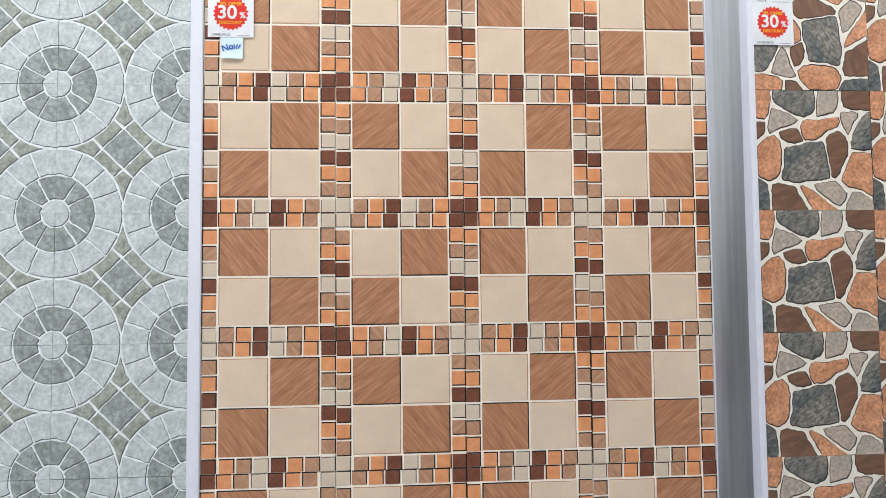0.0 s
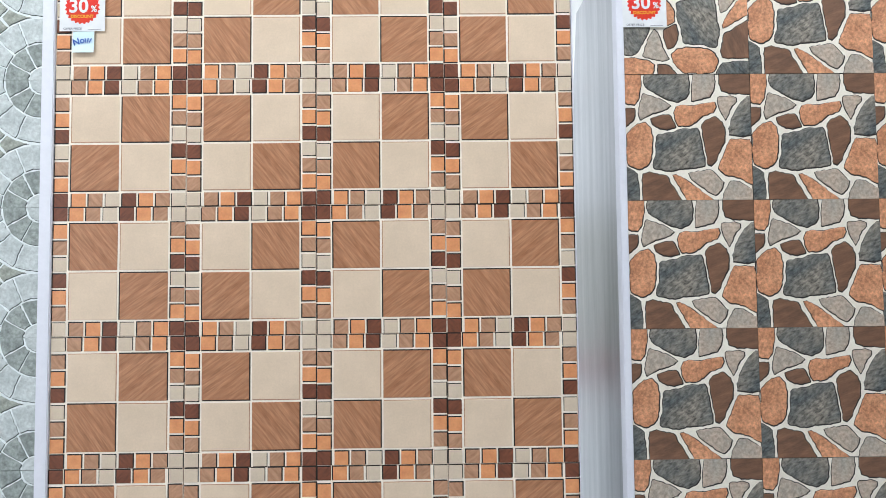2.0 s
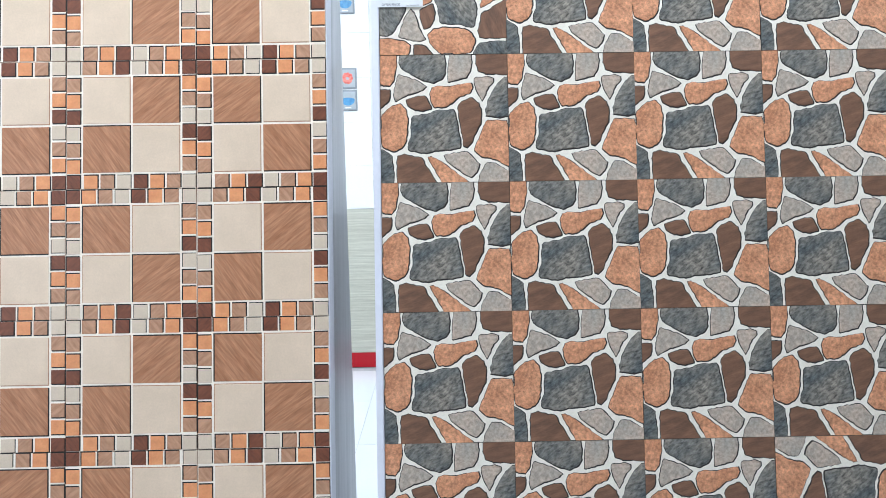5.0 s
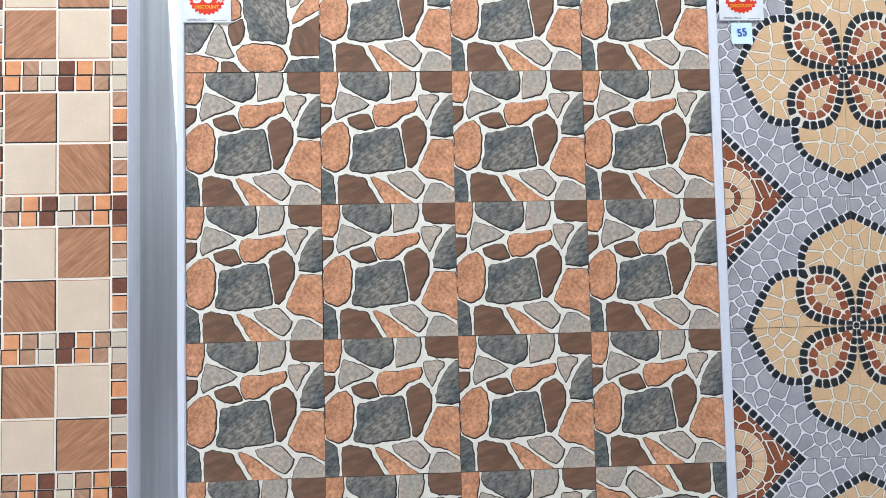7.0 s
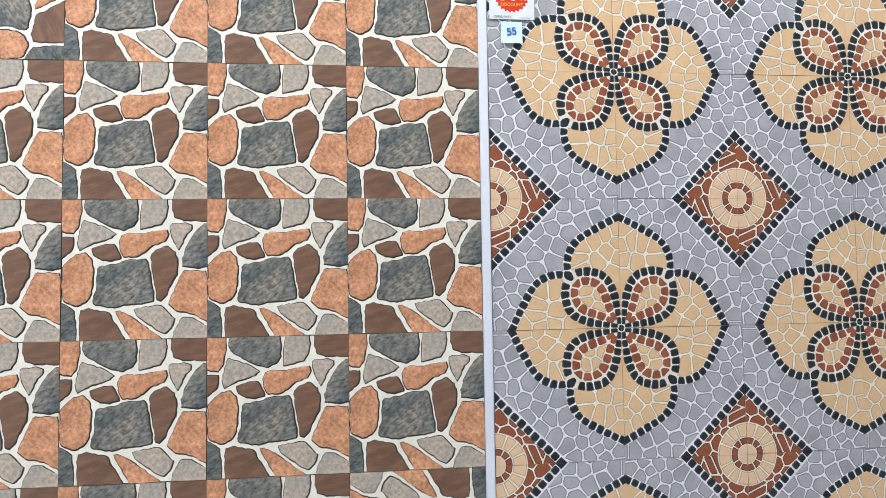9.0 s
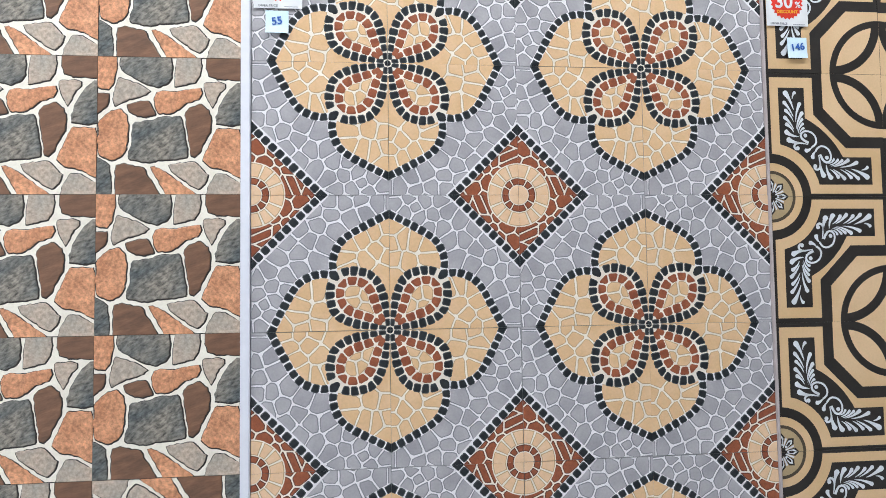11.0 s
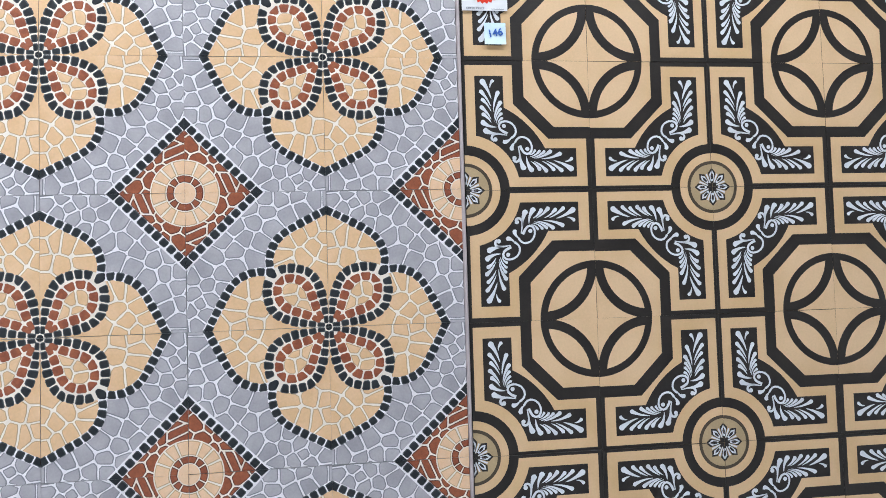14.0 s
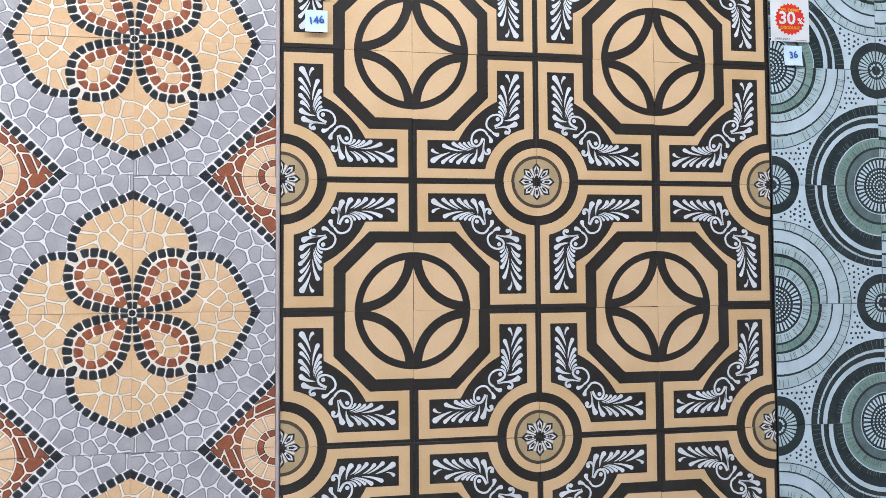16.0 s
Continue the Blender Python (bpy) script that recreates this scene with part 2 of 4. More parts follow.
def cracked(region, seeds, gap):
    """Voronoi cells of the seeds inside a convex region, with a joint of that width between them."""
    cells = []
    for i, (sx, sy) in enumerate(seeds):
        poly = list(region)
        for j, (tx, ty) in enumerate(seeds):
            if i == j or not poly:
                continue
            dx, dy = tx - sx, ty - sy
            r = math.hypot(dx, dy)
            if r > 0.6:
                continue
            dx, dy = dx / r, dy / r
            poly = clip(poly, dx, dy, dx * (sx + tx) / 2 + dy * (sy + ty) / 2 - gap / 2)
        if len(poly) > 2 and abs(signed(poly)) > 2e-4:
            cells.append(poly)
    return cells


def scatter(rng, x0, x1, y0, y1, step, jitter=0.36):
    out, row = [], 0
    y = y0 + step / 2
    while y < y1:
        x = x0 + step * (0.25 if row % 2 else 0.75)
        while x < x1 + step / 2:
            out.append((x + rng.uniform(-jitter, jitter) * step, y + rng.uniform(-jitter, jitter) * step))
            x += step
        y += step * 0.9
        row += 1
    return out


def arc(cx, cy, r, a0, a1, n=12):
    pts = []
    for k in range(n + 1):
        a = radians(a0 + (a1 - a0) * k / n)
        x, y = r * math.cos(a), r * math.sin(a)
        pts.append((cx if abs(x) < 1e-9 else cx + x, cy if abs(y) < 1e-9 else cy + y))
    return pts


def wavy(poly, rng, amount, step=0.03):
    """The outline with extra points, pushed about a little; points on the tile's edge stay on it."""
    out = []
    for a, b in zip(poly, poly[1:] + poly[:1]):
        n = max(1, round(math.dist(a, b) / step))
        on_edge = any(a[i] == b[i] and a[i] in (0, 1) for i in (0, 1))
        for k in range(1 if on_edge else n):
            x, y = a[0] + (b[0] - a[0]) * k / n, a[1] + (b[1] - a[1]) * k / n
            if not (x in (0, 1) or y in (0, 1)):
                x, y = x + rng.uniform(-amount, amount), y + rng.uniform(-amount, amount)
            out.append((min(1, max(0, x)), min(1, max(0, y))))
    return out


def along(line, s):
    """The point and direction at the share s of a polyline's length."""
    lengths = [math.dist(a, b) for a, b in zip(line, line[1:])]
    left = s * sum(lengths)
    for (a, b), d in zip(zip(line, line[1:]), lengths):
        if left <= d + 1e-9:
            k = left / d
            return (a[0] + k * (b[0] - a[0]), a[1] + k * (b[1] - a[1])), ((b[0] - a[0]) / d, (b[1] - a[1]) / d)
        left -= d
    a, b = line[-2:]
    return b, ((b[0] - a[0]) / math.dist(a, b), (b[1] - a[1]) / math.dist(a, b))


class Relief:
    """A square tile, u to the right and v up from 0 to 1, with raised pieces on its face; the face looks along -y."""

    def __init__(self, size, thick=0.009):
        self.size, self.verts, self.faces, self.slots, self.mats = size, [], [], [], []
        self.thick = thick

    def slot(self, name):
        if name not in self.mats:
            self.mats.append(name)
        return self.mats.index(name)

    def put(self, loop, h):
        first = len(self.verts)
        self.verts += [((u - 0.5) * self.size, -h, (v - 0.5) * self.size) for u, v in loop]
        return list(range(first, len(self.verts)))

    def body(self, face, edge):
        square = [(0, 0), (1, 0), (1, 1), (0, 1)]
        e = 0.002
        top = self.put([(e, e), (1 - e, e), (1 - e, 1 - e), (e, 1 - e)], 0.0)
        rim, low = self.put(square, -0.0006), self.put(square, -self.thick)
        self.add(top, face)
        for a, b in ((top, rim), (rim, low)):
            for k in range(4):
                self.add([b[k], b[(k + 1) % 4], a[(k + 1) % 4], a[k]], edge)
        self.add(low[::-1], edge)

    def add(self, face, mat):
        self.faces.append(face)
        self.slots.append(self.slot(mat))

    def slab(self, poly, h0, h1, mat, bevel=0.006, edge=None, flat=False):
        """A piece with that outline from height h0 to h1 (metres), its top drawn in by bevel (tile units)."""
        if signed(poly) < 0:
            poly = poly[::-1]
        n = len(poly)
        inner = []
        for k in range(n):
            (ax, ay), (bx, by), (cx, cy) = poly[k - 1], poly[k], poly[(k + 1) % n]
            d1, d2 = math.hypot(bx - ax, by - ay) or 1e-6, math.hypot(cx - bx, cy - by) or 1e-6
            n1, n2 = (-(by - ay) / d1, (bx - ax) / d1), (-(cy - by) / d2, (cx - bx) / d2)
            mx, my = n1[0] + n2[0], n1[1] + n2[1]
            s = max(0.5, (mx * mx + my * my) / 2)
            inner.append((bx if bx in (0, 1) else bx + bevel * mx / s, by if by in (0, 1) else by + bevel * my / s))
        top, low = self.put(inner, h1), self.put(poly, h0)
        self.add(top, mat)
        for k in range(n):
            j = (k + 1) % n
            cut = any(poly[k][i] == poly[j][i] and poly[k][i] in (0, 1) for i in (0, 1))
            self.add([low[k], low[j], top[j], top[k]], mat if cut else edge or mat)

    def beads(self, line, count, width, h0, h1, mat, rng, gap=0.28, edge=None, start=0.0, end=1.0, taper=None):
        """Small blunt stones in a row along a line."""
        for k in range(count):
            s0 = start + (end - start) * (k + gap / 2) / count
            s1 = start + (end - start) * (k + 1 - gap / 2) / count
            w = width * (taper((s0 + s1) / 2) if taper else 1) * rng.uniform(0.92, 1.08) / 2
            (ax, ay), (ux, uy) = along(line, s0)
            (bx, by), (vx, vy) = along(line, s1)
            quad = [(ax + uy * w, ay - ux * w), (bx + vy * w, by - vx * w), (bx - vy * w, by + vx * w), (ax - uy * w, ay + ux * w)]
            quad = [(min(1, max(0, x)), min(1, max(0, y))) for x, y in quad]
            if abs(signed(quad)) > 1.5e-4:
                self.slab(chaikin(quad, 1, 0.16), h0, h1, mat, 0.007, edge)

    def mesh(self, name):
        me = bpy.data.meshes.new(name)
        me.from_pydata(self.verts, [], self.faces)
        for m in self.mats:
            me.materials.append(M[m])
        me.polygons.foreach_set("material_index", self.slots)
        me.update()
        return me


# ---- tile designs ----
def ring_tile(size):
    """Grey cobbles in rings round each corner, a diamond in the middle."""
    r = Relief(size)
    r.body("ash_line", "ash_mid")
    rng = random.Random(3)
    inner = (29, 58, 118, 151, 209, 241, 304, 328)
    outer = (20, 42, 66, 113, 138, 161, 199, 222, 247, 292, 319, 341)
    g = 0.0072

    def cobble(poly, mat, bevel=0.004):
        """A printed stone: a dark line along its lower and right edges, the stone itself on top."""
        shade = [(u if u in (0, 1) else min(0.9999, u + 0.0042), v if v in (0, 1) else max(0.0001, v - 0.0050)) for u, v in poly]
        r.slab(shade, 0, 0.0003, "ash_shadow", 0.0005)
        r.slab(poly, 0.0002, 0.0008, mat, bevel)

    def wedge(cx, cy, r0, r1, a0, a1, cut0, cut1, mat):
        ga0, ga1 = (g / r0 if cut0 else 0), (g / r0 if cut1 else 0)
        gb0, gb1 = (g / r1 if cut0 else 0), (g / r1 if cut1 else 0)
        n = max(2, int((a1 - a0) / 12) + 1)
        poly = arc(cx, cy, r1 - g, a0 + math.degrees(gb0), a1 - math.degrees(gb1), n)
        poly += arc(cx, cy, r0 + g, a1 - math.degrees(ga1), a0 + math.degrees(ga0), n)
        cobble(wavy(poly, rng, 0.0045), mat)

    for cx, cy, first in ((0, 0, 0), (1, 0, 90), (1, 1, 180), (0, 1, 270)):
        disc = [(cx, cy)] + arc(cx, cy, 0.105 - g, first, first + 90, 8)
        cobble(wavy(disc, rng, 0.004), "ash_pale")
        for cuts, r0, r1, mat in ((inner, 0.105, 0.295, "ash_mid"), (outer, 0.295, 0.4995, "ash_pale")):
            ends = [first] + [a for a in cuts if first < a < first + 90] + [first + 90]
            for a0, a1 in zip(ends, ends[1:]):
                wedge(cx, cy, r0, r1, a0, a1, a0 != first, a1 != first + 90, mat)
    c = 0.5
    cobble(wavy([(c, c - 0.148), (c + 0.148, c), (c, c + 0.148), (c - 0.148, c)], rng, 0.004), "ash_mid")
    for k in range(4):
        co, si = math.cos(k * math.pi / 2), math.sin(k * math.pi / 2)
        spin = lambda pts: [(c + x * co - y * si, c + x * si + y * co) for x, y in pts]
        h = math.sqrt(0.5)
        strip = [(0.120, -0.101), (0.209, -0.101), (0.199, 0), (0.209, 0.101), (0.120, 0.101)]
        cobble(wavy(spin([((d - s) * h, (d + s) * h) for d, s in strip]), rng, 0.004), "ash_olive")
        side = [(0.5 - 0.509 * math.cos(radians(a)), 0.5 - 0.509 * math.sin(radians(a))) for a in (15, 20, 26, 32)]
        point = [(0, 0.175)] + [(x, y) for x, y in side[::-1]] + [(0.0, 0.405)] + [(-x, y) for x, y in side]
        point = [(x * 0.95, y) for x, y in point]
        cobble(wavy(spin(point), rng, 0.003), "ash_olive")
    return r.mesh("ring_tile")


def mosaic_tile(size):
    """Two brown and two cream squares framed by small ones in four tones; shade lines printed on two sides."""
    r = Relief(size)
    r.body("mosaic_grout", "biscuit")
    tones = ("umber", "orange", "tan", "cream_small")
    cuts = [0.0, 0.118] + [0.118 + 0.382 * k / 3 for k in (1, 2, 3)] + [0.5 + 0.382 * k / 3 for k in (1, 2)] + [0.882, 1.0]
    g = 0.0105

    def square(u0, u1, v0, v1, mat):
        u0, u1 = u0 + (g if u0 > 0 else 0.004), u1 - (g if u1 < 1 else 0.004)
        v0, v1 = v0 + (g if v0 > 0 else 0.004), v1 - (g if v1 < 1 else 0.004)
        if mat != "cream" and mat != "cream_small":
            r.slab([(u0 + 0.003, v0 - 0.0085), (u1 + 0.0090, v0 - 0.0085), (u1 + 0.0090, v1 - 0.001), (u0 + 0.003, v1 - 0.001)], 0, 0.0003, "mosaic_shadow", 0.001)
        else:
            r.slab([(u0 + 0.004, v0 - 0.0055), (u1 + 0.005, v0 - 0.0055), (u1 + 0.005, v1 - 0.002), (u0 + 0.004, v1 - 0.002)], 0, 0.0003, "tan" if mat == "cream" else "mosaic_shadow", 0.001)
        r.slab([(u0, v0), (u1, v0), (u1, v1), (u0, v1)], 0, 0.0008, mat, 0.003)

    for k in range(8):
        tone = tones[k % 4]
        a, b = cuts[k], cuts[k + 1]
        inside = 0.007 if 0 < k < 7 else 0.0
        square(0, 0.118, 1 - b - inside, 1 - a - inside, tone)
        square(0.882, 1, a + inside, b + inside, tone)
        if inside:
            square(a - inside, b - inside, 0.882, 1, tone)
            square(1 - b + inside, 1 - a + inside, 0, 0.118, tone)
    for u, v, mat in ((0.118, 0.5, "grain_low"), (0.5, 0.5, "cream"), (0.118, 0.118, "cream"), (0.5, 0.118, "grain_steep")):
        square(u, u + 0.382, v, v + 0.382, mat)
    return r.mesh("mosaic_tile")


def stone_tile(size):
    """Irregular stones in pale joints, printed with a dark outline."""
    r = Relief(size)
    r.body("stone_joint", "stone_edge")
    rng = random.Random(7)

    def stone(mat, *pts):
        poly = [((x - 35) / 708, 1 - (y - 40) / 708) for x, y in pts]
        poly = [(min(1, max(0, u)), min(1, max(0, v))) for u, v in poly]
        mu, mv = sum(q[0] for q in poly) / len(poly), sum(q[1] for q in poly) / len(poly)
        wider = []
        for u, v in poly:
            d = math.hypot(u - mu, v - mv)
            k = 1 + 0.0075 / d
            wider.append((u if u in (0, 1) else mu + (u - mu) * k, v if v in (0, 1) else mv + (v - mv) * k))
        poly = [(min(1, max(0, u)), min(1, max(0, v))) for u, v in wider]
        rim = lambda p: p[0] in (0, 1) or p[1] in (0, 1)
        rounded = []
        n = len(poly)
        for k in range(n):
            a, b, c = poly[k - 1], poly[k], poly[(k + 1) % n]
            if rim(b):
                rounded.append(b)
                continue
            for q, w in ((a, 0.11), (c, 0.11)):
                p = (b[0] + w * (q[0] - b[0]), b[1] + w * (q[1] - b[1]))
                rounded.append(p)
        rounded = wavy(rounded, rng, 0.0043, 0.026)
        r.slab(rounded, 0, 0.0006, "stone_shadow", 0.004)
        if signed(rounded) < 0:
            rounded = rounded[::-1]
        lift = [(u if u in (0, 1) else u - 0.0025, v if v in (0, 1) else v + 0.0025) for u, v in rounded]
        cu, cv = sum(p[0] for p in lift) / len(lift), sum(p[1] for p in lift) / len(lift)
        shrink = []
        for u, v in lift:
            d = math.hypot(u - cu, v - cv) or 1
            k = 1 - 0.0085 / d
            shrink.append((u if u in (0, 1) else cu + (u - cu) * k, v if v in (0, 1) else cv + (v - cv) * k))
        r.slab(shrink, 0.0006, 0.0014, mat, 0.005, mat)

    stone("rust_stone", (35, 40), (128, 40), (128, 110), (115, 180), (90, 208), (60, 206), (35, 200))
    stone("slate_stone", (150, 40), (395, 40), (402, 80), (398, 150), (375, 180), (330, 196), (270, 180), (205, 145), (155, 115), (145, 80))
    stone("grey_stone", (425, 40), (545, 40), (550, 90), (535, 140), (520, 165), (465, 182), (415, 195), (412, 160))
    stone("brown_stone", (572, 40), (743, 40), (743, 155), (690, 150), (620, 148), (585, 130), (572, 90))
    stone("grey_stone", (140, 148), (190, 165), (230, 180), (298, 215), (265, 240), (180, 265), (120, 300), (110, 250), (125, 190))
    stone("brown_stone", (35, 232), (85, 230), (92, 250), (85, 295), (60, 318), (35, 335))
    stone("brown_stone", (178, 292), (225, 272), (285, 268), (305, 300), (320, 340), (265, 355), (225, 345), (195, 325))
    stone("rust_stone", (325, 225), (345, 215), (420, 220), (470, 205), (545, 197), (550, 230), (540, 255), (470, 280), (430, 315), (400, 335), (335, 332), (318, 290), (312, 255))
    stone("grey_stone", (562, 168), (640, 165), (668, 180), (665, 200), (640, 225), (620, 270), (605, 300), (585, 270), (565, 215))
    stone("slate_stone", (743, 170), (743, 385), (700, 392), (622, 385), (620, 350), (640, 290), (665, 240), (695, 200), (720, 172))
    stone("rust_stone", (40, 375), (95, 325), (150, 310), (180, 345), (188, 400), (180, 510), (160, 555), (100, 578), (45, 545), (35, 480))
    stone("slate_stone", (210, 380), (290, 372), (350, 352), (445, 345), (455, 390), (470, 470), (482, 555), (430, 570), (340, 572), (285, 588), (190, 568), (185, 545), (205, 490))
    stone("brown_stone", (465, 330), (490, 300), (540, 280), (580, 310), (598, 350), (595, 420), (565, 470), (545, 530), (515, 560), (495, 545), (480, 440))
    stone("rust_stone", (620, 410), (735, 410), (743, 440), (743, 665), (700, 640), (650, 620), (590, 610), (553, 570), (575, 520), (605, 450))
    stone("slate_stone", (35, 562), (75, 580), (98, 610), (105, 680), (105, 748), (35, 748))
    stone("brown_stone", (125, 600), (165, 590), (215, 605), (260, 610), (300, 680), (340, 748), (125, 748))
    stone("rust_stone", (295, 608), (320, 605), (380, 640), (430, 680), (520, 748), (370, 748), (330, 670))
    stone("grey_stone", (385, 600), (430, 590), (510, 578), (545, 610), (585, 655), (560, 700), (535, 725), (490, 700), (440, 660), (400, 630))
    stone("grey_stone", (625, 642), (660, 645), (743, 690), (743, 748), (575, 748), (590, 690))
    return r.mesh("stone_tile")


def flower_tile(size):
    """A quarter of a pebble flower at the corner (0, 0), a quarter of a diamond at (1, 1)."""
    r = Relief(size)
    r.body("pebble_joint", "pebble_grey")
    rng = random.Random(11)
    full = [(0, 0), (1, 0), (1, 1), (0, 1)]
    pebbles = ((75, 95), (150, 68), (235, 78), (325, 75), (125, 135), (185, 112), (210, 165), (280, 160), (365, 140), (265, 215), (335, 225), (435, 185),
               (380, 295), (465, 290), (520, 235), (585, 300), (535, 340), (420, 385), (505, 420), (620, 390), (690, 375), (675, 455), (585, 480), (740, 455),
               (655, 565), (740, 530), (690, 640), (755, 620), (735, 700), (735, 790), (70, 20), (160, 25), (260, 15), (350, 20), (815, 560), (815, 640))
    seeds = [((x - 36) / 744, (765 - y) / 717) for x, y in pebbles]
    seeds += [q for q in scatter(rng, -0.13, 1.14, -0.13, 1.14, 0.135) if (q[0] + q[1] > 1.25 or q[0] + q[1] < 0.75) and min(math.dist(q, p) for p in seeds) > 0.11]
    for cell in cracked(full, seeds, 0.0105):
        r.slab(wavy(eased(cell, 0.16), rng, 0.0035, 0.05), 0, 0.0006, "pebble_grey", 0.0075, "pebble_rim")
    tip = [(0.0, 0.865), (0.09, 0.815), (0.15, 0.785), (0.21, 0.752), (0.27, 0.72), (0.33, 0.68), (0.375, 0.63), (0.405, 0.565), (0.42, 0.49), (0.405, 0.405)]
    flip = lambda pts: [(y, x) for x, y in pts]
    petal_seeds = [((x - 36) / 744, (765 - y) / 717) for x, y in (
        (50, 215), (50, 310), (62, 390), (60, 480), (112, 290), (172, 300), (250, 330), (135, 405), (255, 385), (430, 540), (505, 548),
        (410, 640), (545, 620), (470, 705), (580, 690), (340, 720), (445, 757), (520, 757), (600, 752), (160, 540), (230, 480), (380, 560))]
    for petal in ([(0, 0)] + tip[::-1], [(0, 0)] + flip(tip)[::-1]):
        if signed(petal) < 0:
            petal = petal[::-1]
        r.slab(petal, 0, 0.0007, "pebble_line", 0.001)
        for cell in cracked(petal, petal_seeds, 0.0115):
            r.slab(wavy(eased(cell, 0.13), rng, 0.003, 0.05), 0.0007, 0.0011, "pebble_cream", 0.006, "cream_rim")
    for line in (tip, flip(tip)):
        left, right = [], []
        for k in range(25):
            (px, py), (dx, dy) = along(line, k / 24)
            left.append((max(0, px - dy * 0.031), max(0, py + dx * 0.031)))
            right.append((max(0, px + dy * 0.031), max(0, py - dx * 0.031)))
        r.slab(left + right[::-1], 0.0005, 0.0012, "pebble_joint", 0.001)
        r.beads(line, 9, 0.060, 0.0012, 0.0021, "pebble_black", rng, gap=0.17, edge="bead_rim", start=0.075, end=0.94)
    for peak in ([(0, 0.892), (0.052, 0.862), (0.026, 0.812), (0, 0.826)], [(0.892, 0), (0.862, 0.052), (0.812, 0.026), (0.826, 0)]):
        r.slab(peak, 0.0012, 0.0021, "pebble_black", 0.006, "bead_rim")
    half = [(0.012, 0.022), (0.022, 0.10), (0.032, 0.17), (0.044, 0.24), (0.065, 0.31), (0.10, 0.375), (0.16, 0.42), (0.24, 0.437), (0.32, 0.437), (0.385, 0.41), (0.41, 0.41)]
    drop = half + flip(half)[::-1][1:]
    cx = 0.24
    grow = [(cx + (x - cx) * 1.13, cx + (y - cx) * 1.13) for x, y in drop]
    grow = [(max(0, x), max(0, y)) for x, y in grow]
    r.slab([(0, 0)] + grow, 0.0006, 0.0013, "pebble_line", 0.001)
    for start, end in ((0.0, 0.458), (0.542, 1.0)):
        r.beads(drop, 10, 0.067, 0.0013, 0.0022, "pebble_black", rng, gap=0.14, edge="bead_rim", start=start, end=end, taper=lambda s: 0.45 + 0.55 * min(1, 7 * min(s, 1 - s)))
    inner = [(0.042, 0.046), (0.095, 0.15), (0.115, 0.22), (0.14, 0.29), (0.19, 0.345), (0.265, 0.365), (0.33, 0.352), (0.345, 0.345)]
    inner = inner + flip(inner)[::-1][1:]
    inner = [(0.22 + (x - 0.22) * 1.03, 0.22 + (y - 0.22) * 1.03) for x, y in inner]
    r.beads(inner, 13, 0.066, 0.0013, 0.002, "pebble_rust", rng, gap=0.15, start=0.012, end=0.988, taper=lambda s: 0.5 + 0.5 * min(1, 7 * min(s, 1 - s)))
    core = [(0.125, 0.125), (0.155, 0.20), (0.175, 0.265), (0.225, 0.31), (0.275, 0.315), (0.30, 0.30)]
    core = core + flip(core)[::-1][1:-1]
    core = [(0.22 + (x - 0.22) * 1.14, 0.22 + (y - 0.22) * 1.14) for x, y in core]
    if signed(core) < 0:
        core = core[::-1]
    for cell in cracked(core, [(0.16, 0.18), (0.21, 0.26), (0.28, 0.27), (0.25, 0.17)], 0.012):
        r.slab(eased(cell, 0.14), 0.0013, 0.0019, "pebble_cream", 0.006, "cream_rim")
    r.slab([(0, 0)] + arc(0, 0, 0.022, 0, 90, 6), 0.0013, 0.0022, "pebble_black", 0.006)
    r.slab(chaikin([(0.362, 0.384), (0.384, 0.362), (0.440, 0.386), (0.442, 0.442), (0.386, 0.440)], 1, 0.2), 0.0013, 0.00235, "pebble_black", 0.007)
    # the diamond
    d = 0.53
    r.slab([(1, 1), (1 - d - 0.035, 1), (1, 1 - d - 0.035)], 0.0005, 0.0008, "pebble_joint", 0.001)
    tri = [(1, 1), (1 - d + 0.07, 1), (1, 1 - d + 0.07)]
    r.slab(tri, 0.0008, 0.0010, "pebble_line", 0.001)
    seeds = scatter(rng, 0.5, 1, 0.5, 1, 0.105)
    for cell in cracked(tri, seeds, 0.011):
        r.slab(eased(cell, 0.13), 0.0010, 0.0016, "pebble_rust", 0.006, "rust_rim")
    r.beads([(1 - d + 0.025, 1.0), (1.0, 1 - d + 0.025)], 9, 0.060, 0.0008, 0.0021, "pebble_black", rng, gap=0.18, edge="bead_rim", start=0.05, end=0.95)
    for tipped in ([(1, 1 - d - 0.02), (1, 1 - d + 0.075), (0.955, 1 - d + 0.03)], [(1 - d - 0.02, 1), (1 - d + 0.075, 1), (1 - d + 0.03, 0.955)]):
        r.slab(tipped, 0.0008, 0.0022, "pebble_black", 0.005)
    r.slab([(1, 1)] + arc(1, 1, 0.245, 180, 270, 12), 0.0010, 0.0018, "pebble_line", 0.001)
    for r0, r1, mat, count in ((0.135, 0.236, "pebble_peach", 4), (0.078, 0.128, "pebble_rust", 3)):
        for k in range(count):
            a0, a1 = 180 + 90 * (k + (0.08 if k else 0)) / count, 180 + 90 * (k + (0.92 if k < count - 1 else 1)) / count
            r.slab(arc(1, 1, r1, a0, a1, 4) + arc(1, 1, r0, a1, a0, 3), 0.0018, 0.0023, mat, 0.006, "cream_rim" if mat == "pebble_peach" else "rust_rim")
    r.slab([(1, 1)] + arc(1, 1, 0.072, 180, 270, 6), 0.0018, 0.0023, "pebble_peach", 0.004)
    return r.mesh("flower_tile")


